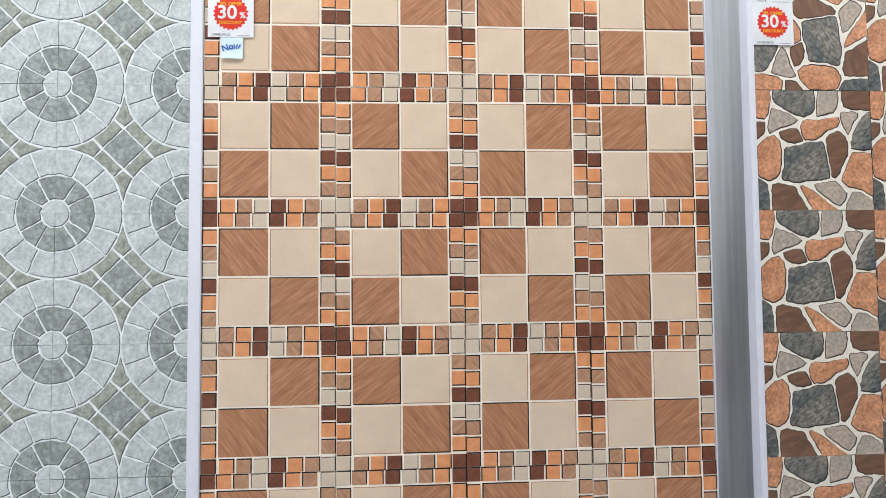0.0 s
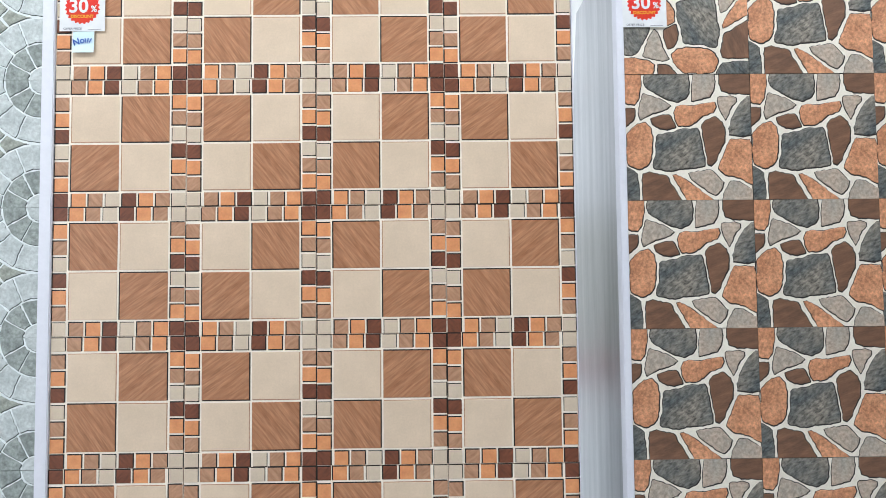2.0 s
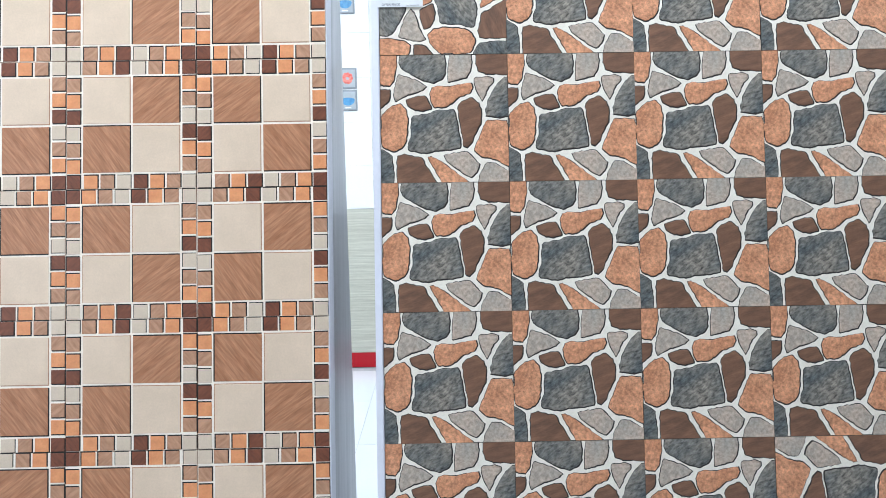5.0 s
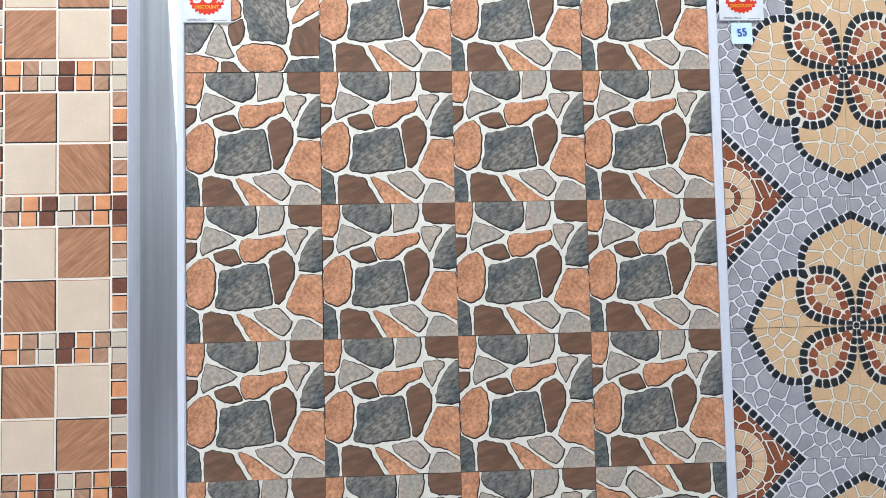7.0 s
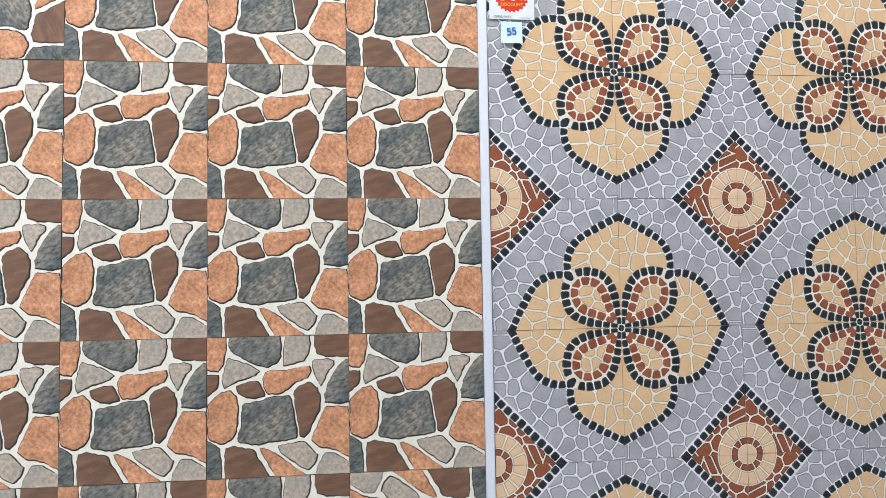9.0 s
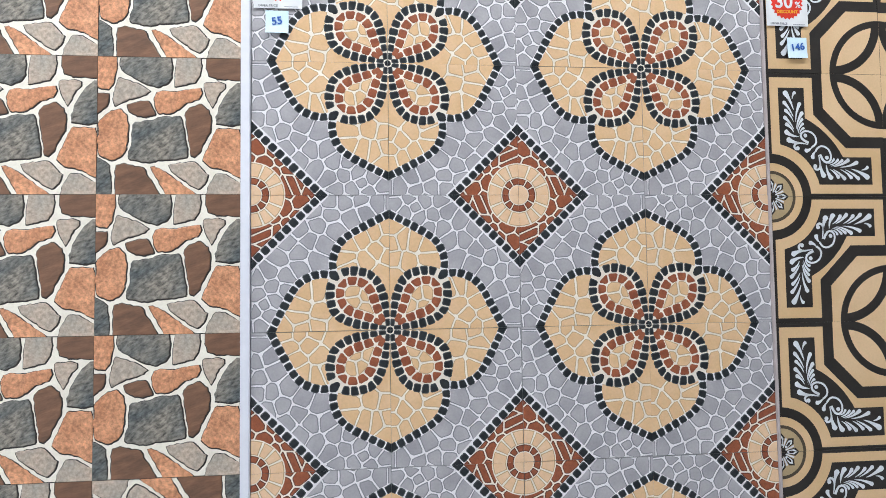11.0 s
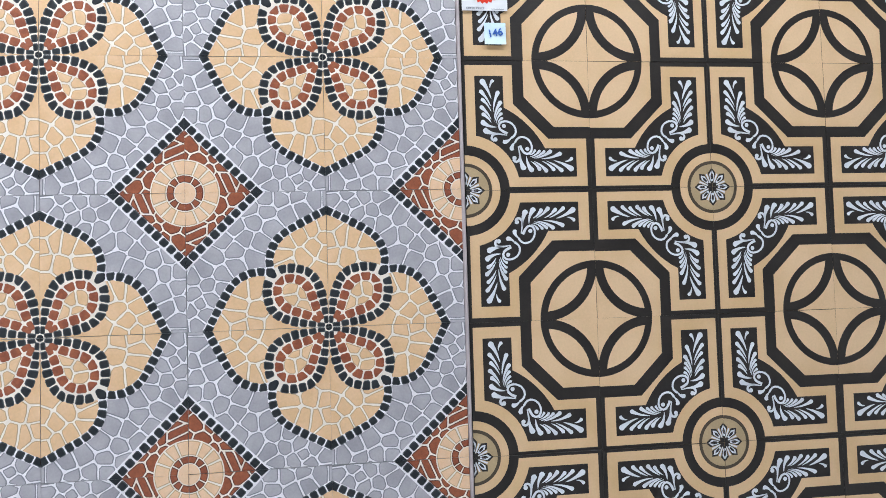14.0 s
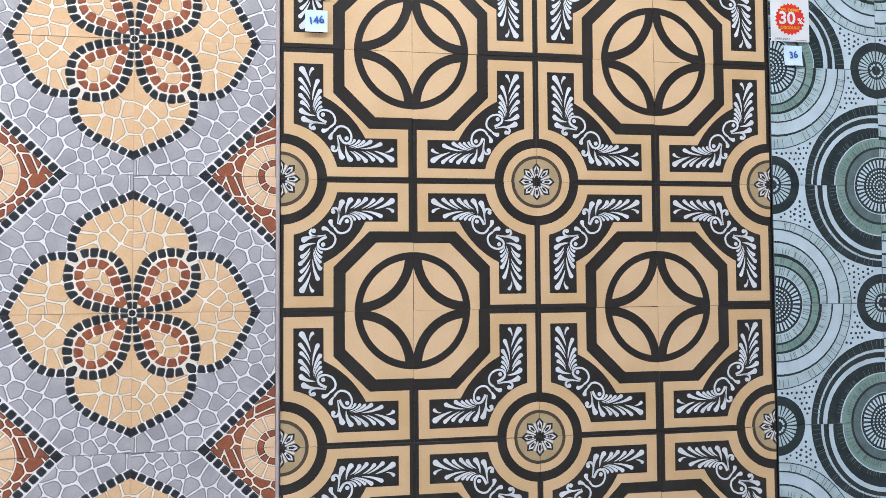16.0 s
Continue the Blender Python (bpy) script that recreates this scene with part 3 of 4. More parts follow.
def encaustic_tile(size):
    """A quarter octagon with a star at (0, 0), a quarter rosette at (1, 1), a leaf scroll in a frame between them."""
    r = Relief(size)
    r.body("ink", "ink")
    e = 0.0002
    r.slab([(0, 0), (0.522, 0), (0.522, 0.283), (0.288, 0.517), (0, 0.517)], 0, e, "ochre", 0.0005)
    r.slab([(0, 0)] + arc(0, 0, 0.449, 0, 90, 20), e, 2 * e, "ink", 0.0005)
    # star with hollow sides, and the leaf between star and ring
    a = math.degrees(math.acos(0.42 / 0.43))
    r.slab([(0, 0)] + arc(0.42, 0.42, 0.43, 270 - a, 180 + a, 12), 2 * e, 3 * e, "ochre", 0.0005)
    r.slab(arc(0, 0, 0.393, 9.45, 80.55, 12) + arc(0.42, 0.42, 0.357, 185.2, 264.8, 12), 2 * e, 3 * e, "ochre", 0.0005)
    frame_out = [(0.034, 0.978)] + [(0.034, 0.608), (0.336, 0.608), (0.608, 0.336), (0.608, 0.034), (0.978, 0.034)]
    b = math.degrees(math.asin(0.022 / 0.345))
    frame_out += arc(1, 1, 0.345, 270 - b, 180 + b, 10)
    r.slab(frame_out, 0, e, "ochre", 0.0005)
    c, f = math.degrees(math.asin(0.095 / 0.43)), math.degrees(math.asin(0.318 / 0.71))
    hole = [(0.118, 0.905), (0.118, 0.682)] + arc(1, 1, 0.71, 180 + f, 270 - f, 8) + [(0.682, 0.118), (0.905, 0.118)] + arc(1, 1, 0.43, 270 - c, 180 + c, 10)
    r.slab(hole, e, 2 * e, "ink", 0.0005)

    def at(x, y):
        return (x / 221, y / 229)

    def both(shape):
        for pts in (shape, [(v, u) for u, v in shape]):
            r.slab(pts, 2 * e, 2 * e + 0.0003, "chalk", 0.0012)

    def ribbon(line, widths):
        """A brush stroke along a smoothed line; widths at its ends and middle."""
        fine = [line[0]] + chaikin(chaikin(line, 1, 0.25)[:-2], 1, 0.25)[:-2] + [line[-1]]
        left, right, n = [], [], 16
        for k in range(n + 1):
            s = k / n
            w = widths[0] + (widths[1] - widths[0]) * 2 * s if s < 0.5 else widths[1] + (widths[2] - widths[1]) * (2 * s - 1)
            (px, py), (dx, dy) = along(fine, s)
            left.append(at(px - dy * w, py + dx * w))
            right.append(at(px + dy * w, py - dx * w))
        both(left + right[::-1])

    def leaf(hx, hy, tx, ty, fat, bend):
        """A comma of paint: a round head running out into a bent point."""
        n = math.hypot(tx - hx, ty - hy)
        dx, dy = (tx - hx) / n, (ty - hy) / n
        left, right = [], []
        for k in range(9):
            s = k / 8
            w = fat * (1 - s) ** 0.85 * (1 - 0.25 * math.sin(math.pi * s)) + 0.25
            o = bend * math.sin(math.pi * s)
            px, py = hx + dx * n * s - dy * o, hy + dy * n * s + dx * o
            left.append(at(px - dy * w, py + dx * w))
            right.append(at(px + dy * w, py - dx * w))
        cap = [at(hx - dx * fat * math.cos(q) + dy * fat * math.sin(q), hy - dy * fat * math.cos(q) - dx * fat * math.sin(q)) for q in (1.15, 0.6, 0.0, -0.6, -1.15)]
        both(cap + left + right[::-1])

    def blob(x, y, rad):
        both([at(x + rad * math.cos(k * math.pi / 6), y + rad * math.sin(k * math.pi / 6)) for k in range(12)])

    # upper leaves, lower leaves, then the hook, the small drop and the spiral at the scroll's end
    for hx, hy, tx, ty, fat in ((36, 193, 66, 178, 5.0), (53, 196, 79, 179, 3.5), (67, 194, 87, 179, 3.2), (80, 196, 101, 179, 3.6), (92, 193, 107, 179, 3.5)):
        leaf(hx, hy, tx, ty, fat, -1.6)
    leaf(106, 194, 114, 170, 4.6, 2.2)
    leaf(120, 190, 125, 163, 4.8, 2.0)
    leaf(35, 175, 47, 180, 3.1, 1.4)
    for hx, hy, tx, ty, fat in ((55, 166, 88, 175, 3.6), (72, 162, 100, 174, 3.6), (83, 162, 105, 173, 2.6), (91, 161, 108, 171, 2.5), (99, 160, 110, 168, 2.4)):
        leaf(hx, hy, tx, ty, fat, 2.0)
    ribbon([(128, 152), (126, 163), (125, 172), (128, 179), (134, 180), (137, 175)], (0.7, 1.8, 2.4))
    blob(135, 173, 3.8)
    leaf(139, 156, 131, 144, 4.0, 2.0)
    ribbon([(125, 151), (121, 160), (116, 166), (109, 166), (104, 160), (104, 150), (109, 140), (119, 135), (128, 137), (133, 145)], (2.4, 1.7, 1.9))
    blob(112, 157, 3.7)
    # rosette
    for q, (rad, mat) in enumerate(((0.27, "ochre"), (0.207, "bark"), (0.182, "dusk"))):
        r.slab([(1, 1)] + arc(1, 1, rad, 180, 270, 14), q * e, (q + 1) * e, mat, 0.0005)
    for k in range(3):
        mid = 180 + 45 * k
        for q, (rad, half, mat) in enumerate(((0.148, 15, "ink"), (0.130, 10.5, "chalk"), (0.112, 6, "ink"))):
            lo, hi = max(180, mid - half), min(270, mid + half)
            peak = (1 + rad * math.cos(radians(mid)), 1 + rad * math.sin(radians(mid)))
            base = 0.030 + 0.016 * q
            pts = [(1 + base * math.cos(radians(lo)), 1 + base * math.sin(radians(lo)))]
            pts += [(1 + 0.8 * rad * math.cos(radians(lo)), 1 + 0.8 * rad * math.sin(radians(lo))), peak, (1 + 0.8 * rad * math.cos(radians(hi)), 1 + 0.8 * rad * math.sin(radians(hi)))]
            pts += [(1 + base * math.cos(radians(hi)), 1 + base * math.sin(radians(hi)))]
            pts = [p for i, p in enumerate(pts) if i == 0 or math.dist(p, pts[i - 1]) > 1e-4]
            r.slab(pts, (3 + q) * e, (4 + q) * e, mat, 0.0005)
    for k in range(2):
        a0 = 202.5 + 45 * k
        pts = [(1 + q * math.cos(radians(a)), 1 + q * math.sin(radians(a))) for q, a in ((0.036, a0 - 7), (0.112, a0 - 3.4), (0.112, a0 + 3.4), (0.036, a0 + 7))]
        r.slab(pts, 3 * e, 4 * e, "chalk", 0.001)
    r.slab([(1, 1)] + arc(1, 1, 0.034, 180, 270, 6), 6 * e, 7 * e, "ink", 0.0005)
    return r.mesh("encaustic_tile")


def swirl_tile(size):
    """Two large swirls (pale at (0, 1), dark at (1, 0)), two small wheels at the other corners, dots between."""
    r = Relief(size)
    r.body("swirl_ground", "swirl_mid")
    rng = random.Random(5)
    e = 0.0002
    for iy in range(23):
        for ix in range(23):
            u, v = (ix + (0.5 if iy % 2 else 0.0)) / 22.5 + rng.uniform(-0.006, 0.006), iy / 22.5 + rng.uniform(-0.006, 0.006)
            if not (0.012 < u < 0.988 and 0.012 < v < 0.988):
                continue
            if min(math.hypot(u, 1 - v), math.hypot(1 - u, v)) < 0.725 or min(math.hypot(u, v), math.hypot(1 - u, 1 - v)) < 0.265:
                continue
            s = rng.uniform(0.0095, 0.0135)
            r.slab([(u + s * math.cos(k * math.pi / 3), v + s * math.sin(k * math.pi / 3)) for k in range(6)], 0, e, "swirl_dark", 0.001)

    def quarter(cx, cy, first, radius, h, mat, shift=0.0, squeeze=1.0):
        a = radians(first + 45 + 60)
        disc = arc(cx + shift * math.cos(a), cy + shift * math.sin(a), radius, 0, 352, 44)
        for nx, ny, d in ((1, 0, 1), (-1, 0, 0), (0, 1, 1), (0, -1, 0)):
            disc = clip(disc, nx, ny, d)
        r.slab(disc, h * e, (h + 1) * e, mat, 0.0005)

    def swirl(cx, cy, first, bands, ticks):
        for q, (rad, mat) in enumerate(bands):
            quarter(cx, cy, first, rad, q, mat, 0.046 * math.sin(math.pi * (rad - 0.38) / 0.30) if 0.38 < rad < 0.68 else 0)
        top = len(bands)
        for k in range(ticks):
            a = first + 90 * (k + 0.5) / ticks
            w = 90 / ticks * 0.28
            pts = [(cx + q * math.cos(radians(b)), cy + q * math.sin(radians(b))) for q, b in ((0.155, a - w), (0.222, a - w), (0.222, a + w), (0.155, a + w))]
            r.slab(pts, top * e, (top + 1) * e, "swirl_ground", 0.001)
        for ring, count in ((0.128, 8), (0.095, 6), (0.062, 4), (0.03, 2)):
            for k in range(count):
                a = radians(first + 90 * (k + 0.5) / count)
                u, v = cx + ring * math.cos(a), cy + ring * math.sin(a)
                r.slab([(u + 0.009 * math.cos(b * math.pi / 3), v + 0.009 * math.sin(b * math.pi / 3)) for b in range(6)], top * e, (top + 1) * e, "swirl_ground", 0.001)
        # fine radial joints over the broad bands
        for k in range(22):
            a = radians(first + 90 * (k + rng.random()) / 22)
            for r0, r1 in ((0.252, 0.313), (0.337, 0.390), (0.425, 0.475), (0.62, 0.69)):
                if rng.random() < 0.8:
                    du, dv = -math.sin(a) * 0.0022, math.cos(a) * 0.0022
                    pts = [(cx + r0 * math.cos(a) - du, cy + r0 * math.sin(a) - dv), (cx + r1 * math.cos(a) - du, cy + r1 * math.sin(a) - dv), (cx + r1 * math.cos(a) + du, cy + r1 * math.sin(a) + dv), (cx + r0 * math.cos(a) + du, cy + r0 * math.sin(a) + dv)]
                    pts = [(min(1, max(0, x)), min(1, max(0, y))) for x, y in pts]
                    if abs(signed(pts)) > 5e-5:
                        r.slab(pts, (top - 1) * e, (top + 0.5) * e, "swirl_mid", 0.0004)

    pale = [(0.705, "swirl_dark"), (0.697, "swirl_pale"), (0.605, "swirl_dark"), (0.588, "swirl_ground"), (0.490, "swirl_dark"), (0.478, "swirl_pale"),
            (0.412, "swirl_dark"), (0.392, "swirl_green"), (0.335, "swirl_dark"), (0.318, "swirl_pale"), (0.250, "swirl_ground"), (0.242, "swirl_dark")]
    dark = [(0.700, "swirl_dark"), (0.618, "swirl_ground"), (0.596, "swirl_dark"), (0.552, "swirl_ground"), (0.512, "swirl_dark"), (0.418, "swirl_ground"),
            (0.410, "swirl_green"), (0.335, "swirl_dark"), (0.315, "swirl_mid"), (0.248, "swirl_ground"), (0.240, "swirl_dark")]
    swirl(0, 1, 270, pale, 9)
    swirl(1, 0, 90, dark, 9)
    for cx, cy, first in ((0, 0, 0), (1, 1, 180)):
        quarter(cx, cy, first, 0.245, 0, "swirl_dark")
        for k in range(7):
            a, w = first + 90 * (k + 0.5) / 7, 4.2
            pts = [(cx + q * math.cos(radians(b)), cy + q * math.sin(radians(b))) for q, b in ((0.080, a - w), (0.168, a - w), (0.168, a + w), (0.080, a + w))]
            r.slab(pts, e, 2 * e, "swirl_pale", 0.001)
            a = radians(first + 90 * (k + 0.5) / 7)
            if k % 2:
                u, v = cx + 0.05 * math.cos(a), cy + 0.05 * math.sin(a)
                r.slab([(u + 0.012 * math.cos(b * math.pi / 3), v + 0.012 * math.sin(b * math.pi / 3)) for b in range(6)], e, 2 * e, "swirl_ground", 0.001)
    return r.mesh("swirl_tile")


# ---- the room ----
X0, X1, Y0, Y1 = -3.0, 6.6, -3.6, 4.4


def shell(name, x0, x1, y0, y1, z0, z1, mat, label=""):
    ob = boxed(name, None, mat, x0, x1, y0, y1, z0, z1)
    return tagged(ob, label or "plain white plastered shop wall", "wall", kind="structure")


shell("wall_north", X0 - 0.2, X1 + 0.2, Y1, Y1 + 0.2, 0, CEILING, M["plaster"])
# the doorway is unseen, cut for the light added on this side
west = bmesh.new()
box(west, X0 - 0.2, X0, Y0, -2.95, 0, CEILING)
box(west, X0 - 0.2, X0, 0.25, Y1, 0, CEILING)
box(west, X0 - 0.2, X0, -2.95, 0.25, 2.95, CEILING)
tagged(part("wall_west", west, M["plaster"], None), "unseen white shop wall, wide doorway added for light", "wall", kind="structure")
shell("wall_east", X1, X1 + 0.2, Y0, Y1, 0, CEILING, M["plaster"])
# the wide opening is unseen, added to let light in from behind
front = bmesh.new()
box(front, X0 - 0.2, -1.5, Y0 - 0.2, Y0, 0, CEILING)
box(front, 5.3, X1 + 0.2, Y0 - 0.2, Y0, 0, CEILING)
box(front, -1.5, 5.3, Y0 - 0.2, Y0, 2.9, CEILING)
tagged(part("wall_south", front, M["plaster"], None), "unseen white shop wall, wide open front added for light", "wall", kind="structure")
tagged(boxed("ceiling", None, M["plaster"], X0 - 0.2, X1 + 0.2, Y0 - 0.2, Y1 + 0.2, CEILING, CEILING + 0.15), "plain white shop ceiling", "ceiling", kind="structure")
tagged(boxed("ground", None, M["floor_joint"], -60, 60, -60, 60, -0.3, -0.16), "grey paved ground outside the shop", "ground", kind="structure")
floor = boxed("floor", None, M["floor_joint"], X0 - 0.2, X1 + 0.2, Y0 - 0.2, Y1 + 0.2, -0.15, -0.004)
tagged(floor, "glossy white square floor tiles with thin grey joints", "floor", kind="structure")
skirt = boxed("baseboard", None, M["red_skirting"], X0, X1, Y1 - 0.012, Y1 - 0.001, 0.0, 0.109, 0.002)
tagged(skirt, "bright red skirting along the foot of the wall", "skirting", kind="structure")

# ---- the tile display boards ----
ROOT_Z = 0.2825
FACE_Y = 1.328


def board_root(name, x_left, label, y=FACE_Y):
    root = new(name)
    root.matrix_world = SLANT @ pose(x_left, y, ROOT_Z)
    root.empty_display_size = 0.1
    return tagged(root, label, "tile display")


def wedge(root, width, top, back_top, back_foot, x0=0.0):
    """The board's box: slanted front, its back, its foot on the floor, all in the root's frame."""
    lean = math.tan(radians(LEAN_BACK))
    bm = bmesh.new()
    loops = []
    for x in (x0, width):
        loops.append([bm.verts.new((x, y, z)) for y, z in ((0.012, 0.012 * lean), (back_foot, back_foot * lean), (back_top, top), (0.012, top))])
    a, b = loops
    bm.faces.new(a)
    bm.faces.new(b[::-1])
    for k in range(4):
        bm.faces.new((a[k], b[k], b[(k + 1) % 4], a[(k + 1) % 4])[::-1])
    bmesh.ops.recalc_face_normals(bm, faces=bm.faces[:])
    edges = [e for e in bm.edges]
    bmesh.ops.bevel(bm, geom=edges, offset=0.003, segments=2, affect="EDGES")
    return part("box", bm, M["steel"], root, "brushed pale metal box behind the tiles")


def lay(root, mesh, size, edges, r1, pitch, turns):
    """Six rows of tiles between those column edges, below and above the joint at r1, each turned by turns(col, row) quarter turns clockwise."""
    rng = random.Random(len(edges) * 7 + int(1000 * edges[1]))
    for i, (a, b) in enumerate(zip(edges, edges[1:])):
        fit = Matrix.Diagonal(((b - a - 0.0008) / size, 1, (pitch - 0.0008) / size, 1))
        for j in range(6):
            z = r1 + pitch * (0.5 - j) - ROOT_Z
            ob = new("tile", mesh)
            ob.parent = root
            place = pose((a + b) / 2 + rng.uniform(-0.0004, 0.0004), rng.uniform(-0.0004, 0.0004), z + rng.uniform(-0.0004, 0.0004), rng.uniform(-0.1, 0.1), rng.uniform(-0.12, 0.12), rng.uniform(-0.1, 0.1))
            ob.matrix_basis = place @ fit @ pose(0, 0, 0, 0, 90 * turns(i, j), 0)


def grout(root, mat, x0, x1):
    boxed("grout", root, M[mat], x0 + 0.001, x1 - 0.001, 0.0019, 0.0112, FOOT + 0.04, 1.95, 0)


def strip(root, name, mat, x0, x1, y0, y1, label):
    return boxed(name, root, mat, x0, x1, y0, y1, 0.01, 2.0, 0.002, label)


TOP = 1.985
FOOT = 0.115


def plinth(root, x0, x1):
    boxed("plinth", root, M["white_trim"], x0, x1, -0.004, 0.011, 0.004, FOOT + 0.03, 0.002, "white board below the tiles")


# grey cobble rings
ring = board_root("tile_display_board", -1.672, "leaning display board of grey cobble-ring floor tiles")
wedge(ring, 1.198, TOP, 0.22, 0.52)
plinth(ring, 0.0, 1.2)
lay(ring, ring_tile(0.2992), 0.2992, [0, 0.3, 0.6, 0.9, 1.2], 1.934, 0.3005, lambda i, j: 0)
grout(ring, "ash_mid", 0, 1.2)
strip(ring, "edge_trim", M["white_trim"], 1.2005, 1.2295, -0.006, 0.02, "white metal edge strip")

# brown chequer mosaic
MOSAIC_TURNS = ((0, 3, 2, 1), (1, 0, 3, 0), (2, 1, 2, 3), (3, 0, 3, 2), (2, 3, 2, 3), (1, 0, 3, 0))
mosaic = board_root("tile_display_board", -0.4415, "leaning display board of brown and cream chequer mosaic tiles")
wedge(mosaic, 1.212, TOP, 0.22, 0.505)
plinth(mosaic, 0.0, 1.213)
lay(mosaic, mosaic_tile(0.3006), 0.3006, [0, 0.307, 0.6105, 0.912, 1.2145], 1.934, 0.3005, lambda i, j: MOSAIC_TURNS[j][i])
grout(mosaic, "mosaic_grout", 0, 1.2145)

boxed("edge_trim", mosaic, M["white_trim"], 1.2150, 1.2175, -0.004, 0.055, 0.03, 1.98, 0.001, "white edge strip on the side")

# crazy-paving stone
stone_board = board_root("tile_display_board", 0.8985, "leaning display board of crazy-paving stone tiles")
wedge(stone_board, 1.198, TOP, 0.40, 0.93, -0.014)
plinth(stone_board, 0.0, 1.198)
lay(stone_board, stone_tile(0.2988), 0.2988, [0, 0.2985, 0.597, 0.8985, 1.1985], 1.938, 0.3005, lambda i, j: {(0, 0): 3, (3, 4): 2}.get((i, j), 0))
grout(stone_board, "stone_edge", 0, 1.1985)
strip(stone_board, "edge_trim", M["white_trim"], -0.0175, -0.0005, -0.006, 0.03, "white metal edge strip")
strip(stone_board, "edge_trim", M["white_trim"], 1.199, 1.2195, -0.006, 0.02, "white metal edge strip")

# pebble flowers
flower = board_root("tile_display_board", 2.1195, "leaning display board of grey pebble tiles with cream flowers")
wedge(flower, 1.194, TOP, 0.40, 0.93)
plinth(flower, 0.0, 1.194)
TURN = {(1, 0): 0, (1, 1): 1, (0, 1): 2, (0, 0): 3}
lay(flower, flower_tile(0.2978), 0.2978, [0, 0.300, 0.5945, 0.8935, 1.195], 1.935, 0.2995, lambda i, j: TURN[(i % 2, j % 2)])
grout(flower, "ash_mid", 0, 1.195)
strip(flower, "edge_trim", M["pink_trim"], 1.1955, 1.2035, -0.005, 0.02, "thin pinkish edge strip")

# black and ochre encaustic
encaustic = board_root("tile_display_board", 3.3245, "leaning display board of black and ochre patterned tiles")
wedge(encaustic, 1.192, TOP, 0.40, 0.93)
plinth(encaustic, 0.0, 1.192)
lay(encaustic, encaustic_tile(0.2975), 0.2975, [0, 0.2975, 0.592, 0.891, 1.193], 1.931, 0.2995, lambda i, j: TURN[(i % 2, j % 2)])
grout(encaustic, "bark", 0, 1.193)
strip(encaustic, "edge_trim", M["ink"], 1.1945, 1.1985, -0.001, 0.02, "thin dark edge strip")

# green swirls
swirl = board_root("tile_display_board", 4.524, "leaning display board of green and white swirl tiles")
wedge(swirl, 1.198, TOP, 0.40, 0.93)
plinth(swirl, 0.0, 1.198)
lay(swirl, swirl_tile(0.2992), 0.2992, [0, 0.3, 0.6, 0.9, 1.2], 1.931, 0.2995, lambda i, j: 0 if (i + j) % 2 else (1 if j == 0 else 3))
grout(swirl, "swirl_mid", 0, 1.2)


# ---- price cards and notes on the boards ----
def lettering(text, size, bold=0.0, depth=0.0004):
    """A mesh of the built-in font, centred, facing -y."""
    curve = bpy.data.curves.new("lettering", "FONT")
    curve.body, curve.size, curve.extrude = text, size, depth / 2
    curve.offset = bold * size
    curve.align_x, curve.align_y = "CENTER", "CENTER"
    holder = bpy.data.objects.new("lettering", curve)
    scene.collection.objects.link(holder)
    me = bpy.data.meshes.new_from_object(holder.evaluated_get(bpy.context.evaluated_depsgraph_get()))
    bpy.data.objects.remove(holder)
    me.transform(Matrix.Rotation(radians(90), 4, "X"))
    return me


def letters(root, text, size, x, y, z, mat, wide=1.0, bold=0.0, tilt=0.0):
    me = lettering(text, size, bold)
    me.materials.append(M[mat])
    ob = new("lettering", me)
    ob.parent = root
    ob.matrix_basis = pose(x, y, z, 0, tilt, 0) @ Matrix.Diagonal((wide, 1, 1, 1))
    return ob


def sheet(bm, w, h, thick, curl, cols=8):
    """A paper sheet whose lower edge curls off the wall a little."""
    top = []
    for face_y in (-thick, 0.0):
        grid = []
        for j in range(cols + 1):
            v = j / cols
            lift = curl * (1 - v) ** 3
            grid.append([bm.verts.new(((i / 2 - 0.5) * w, face_y - lift, (v - 0.5) * h)) for i in range(3)])
        top.append(grid)
    for g, flip in ((top[0], False), (top[1], True)):
        for j in range(cols):
            for i in range(2):
                q = (g[j][i], g[j][i + 1], g[j + 1][i + 1], g[j + 1][i])
                bm.faces.new(q[::-1] if flip else q)
    bmesh.ops.recalc_face_normals(bm, faces=bm.faces[:])
    return bm


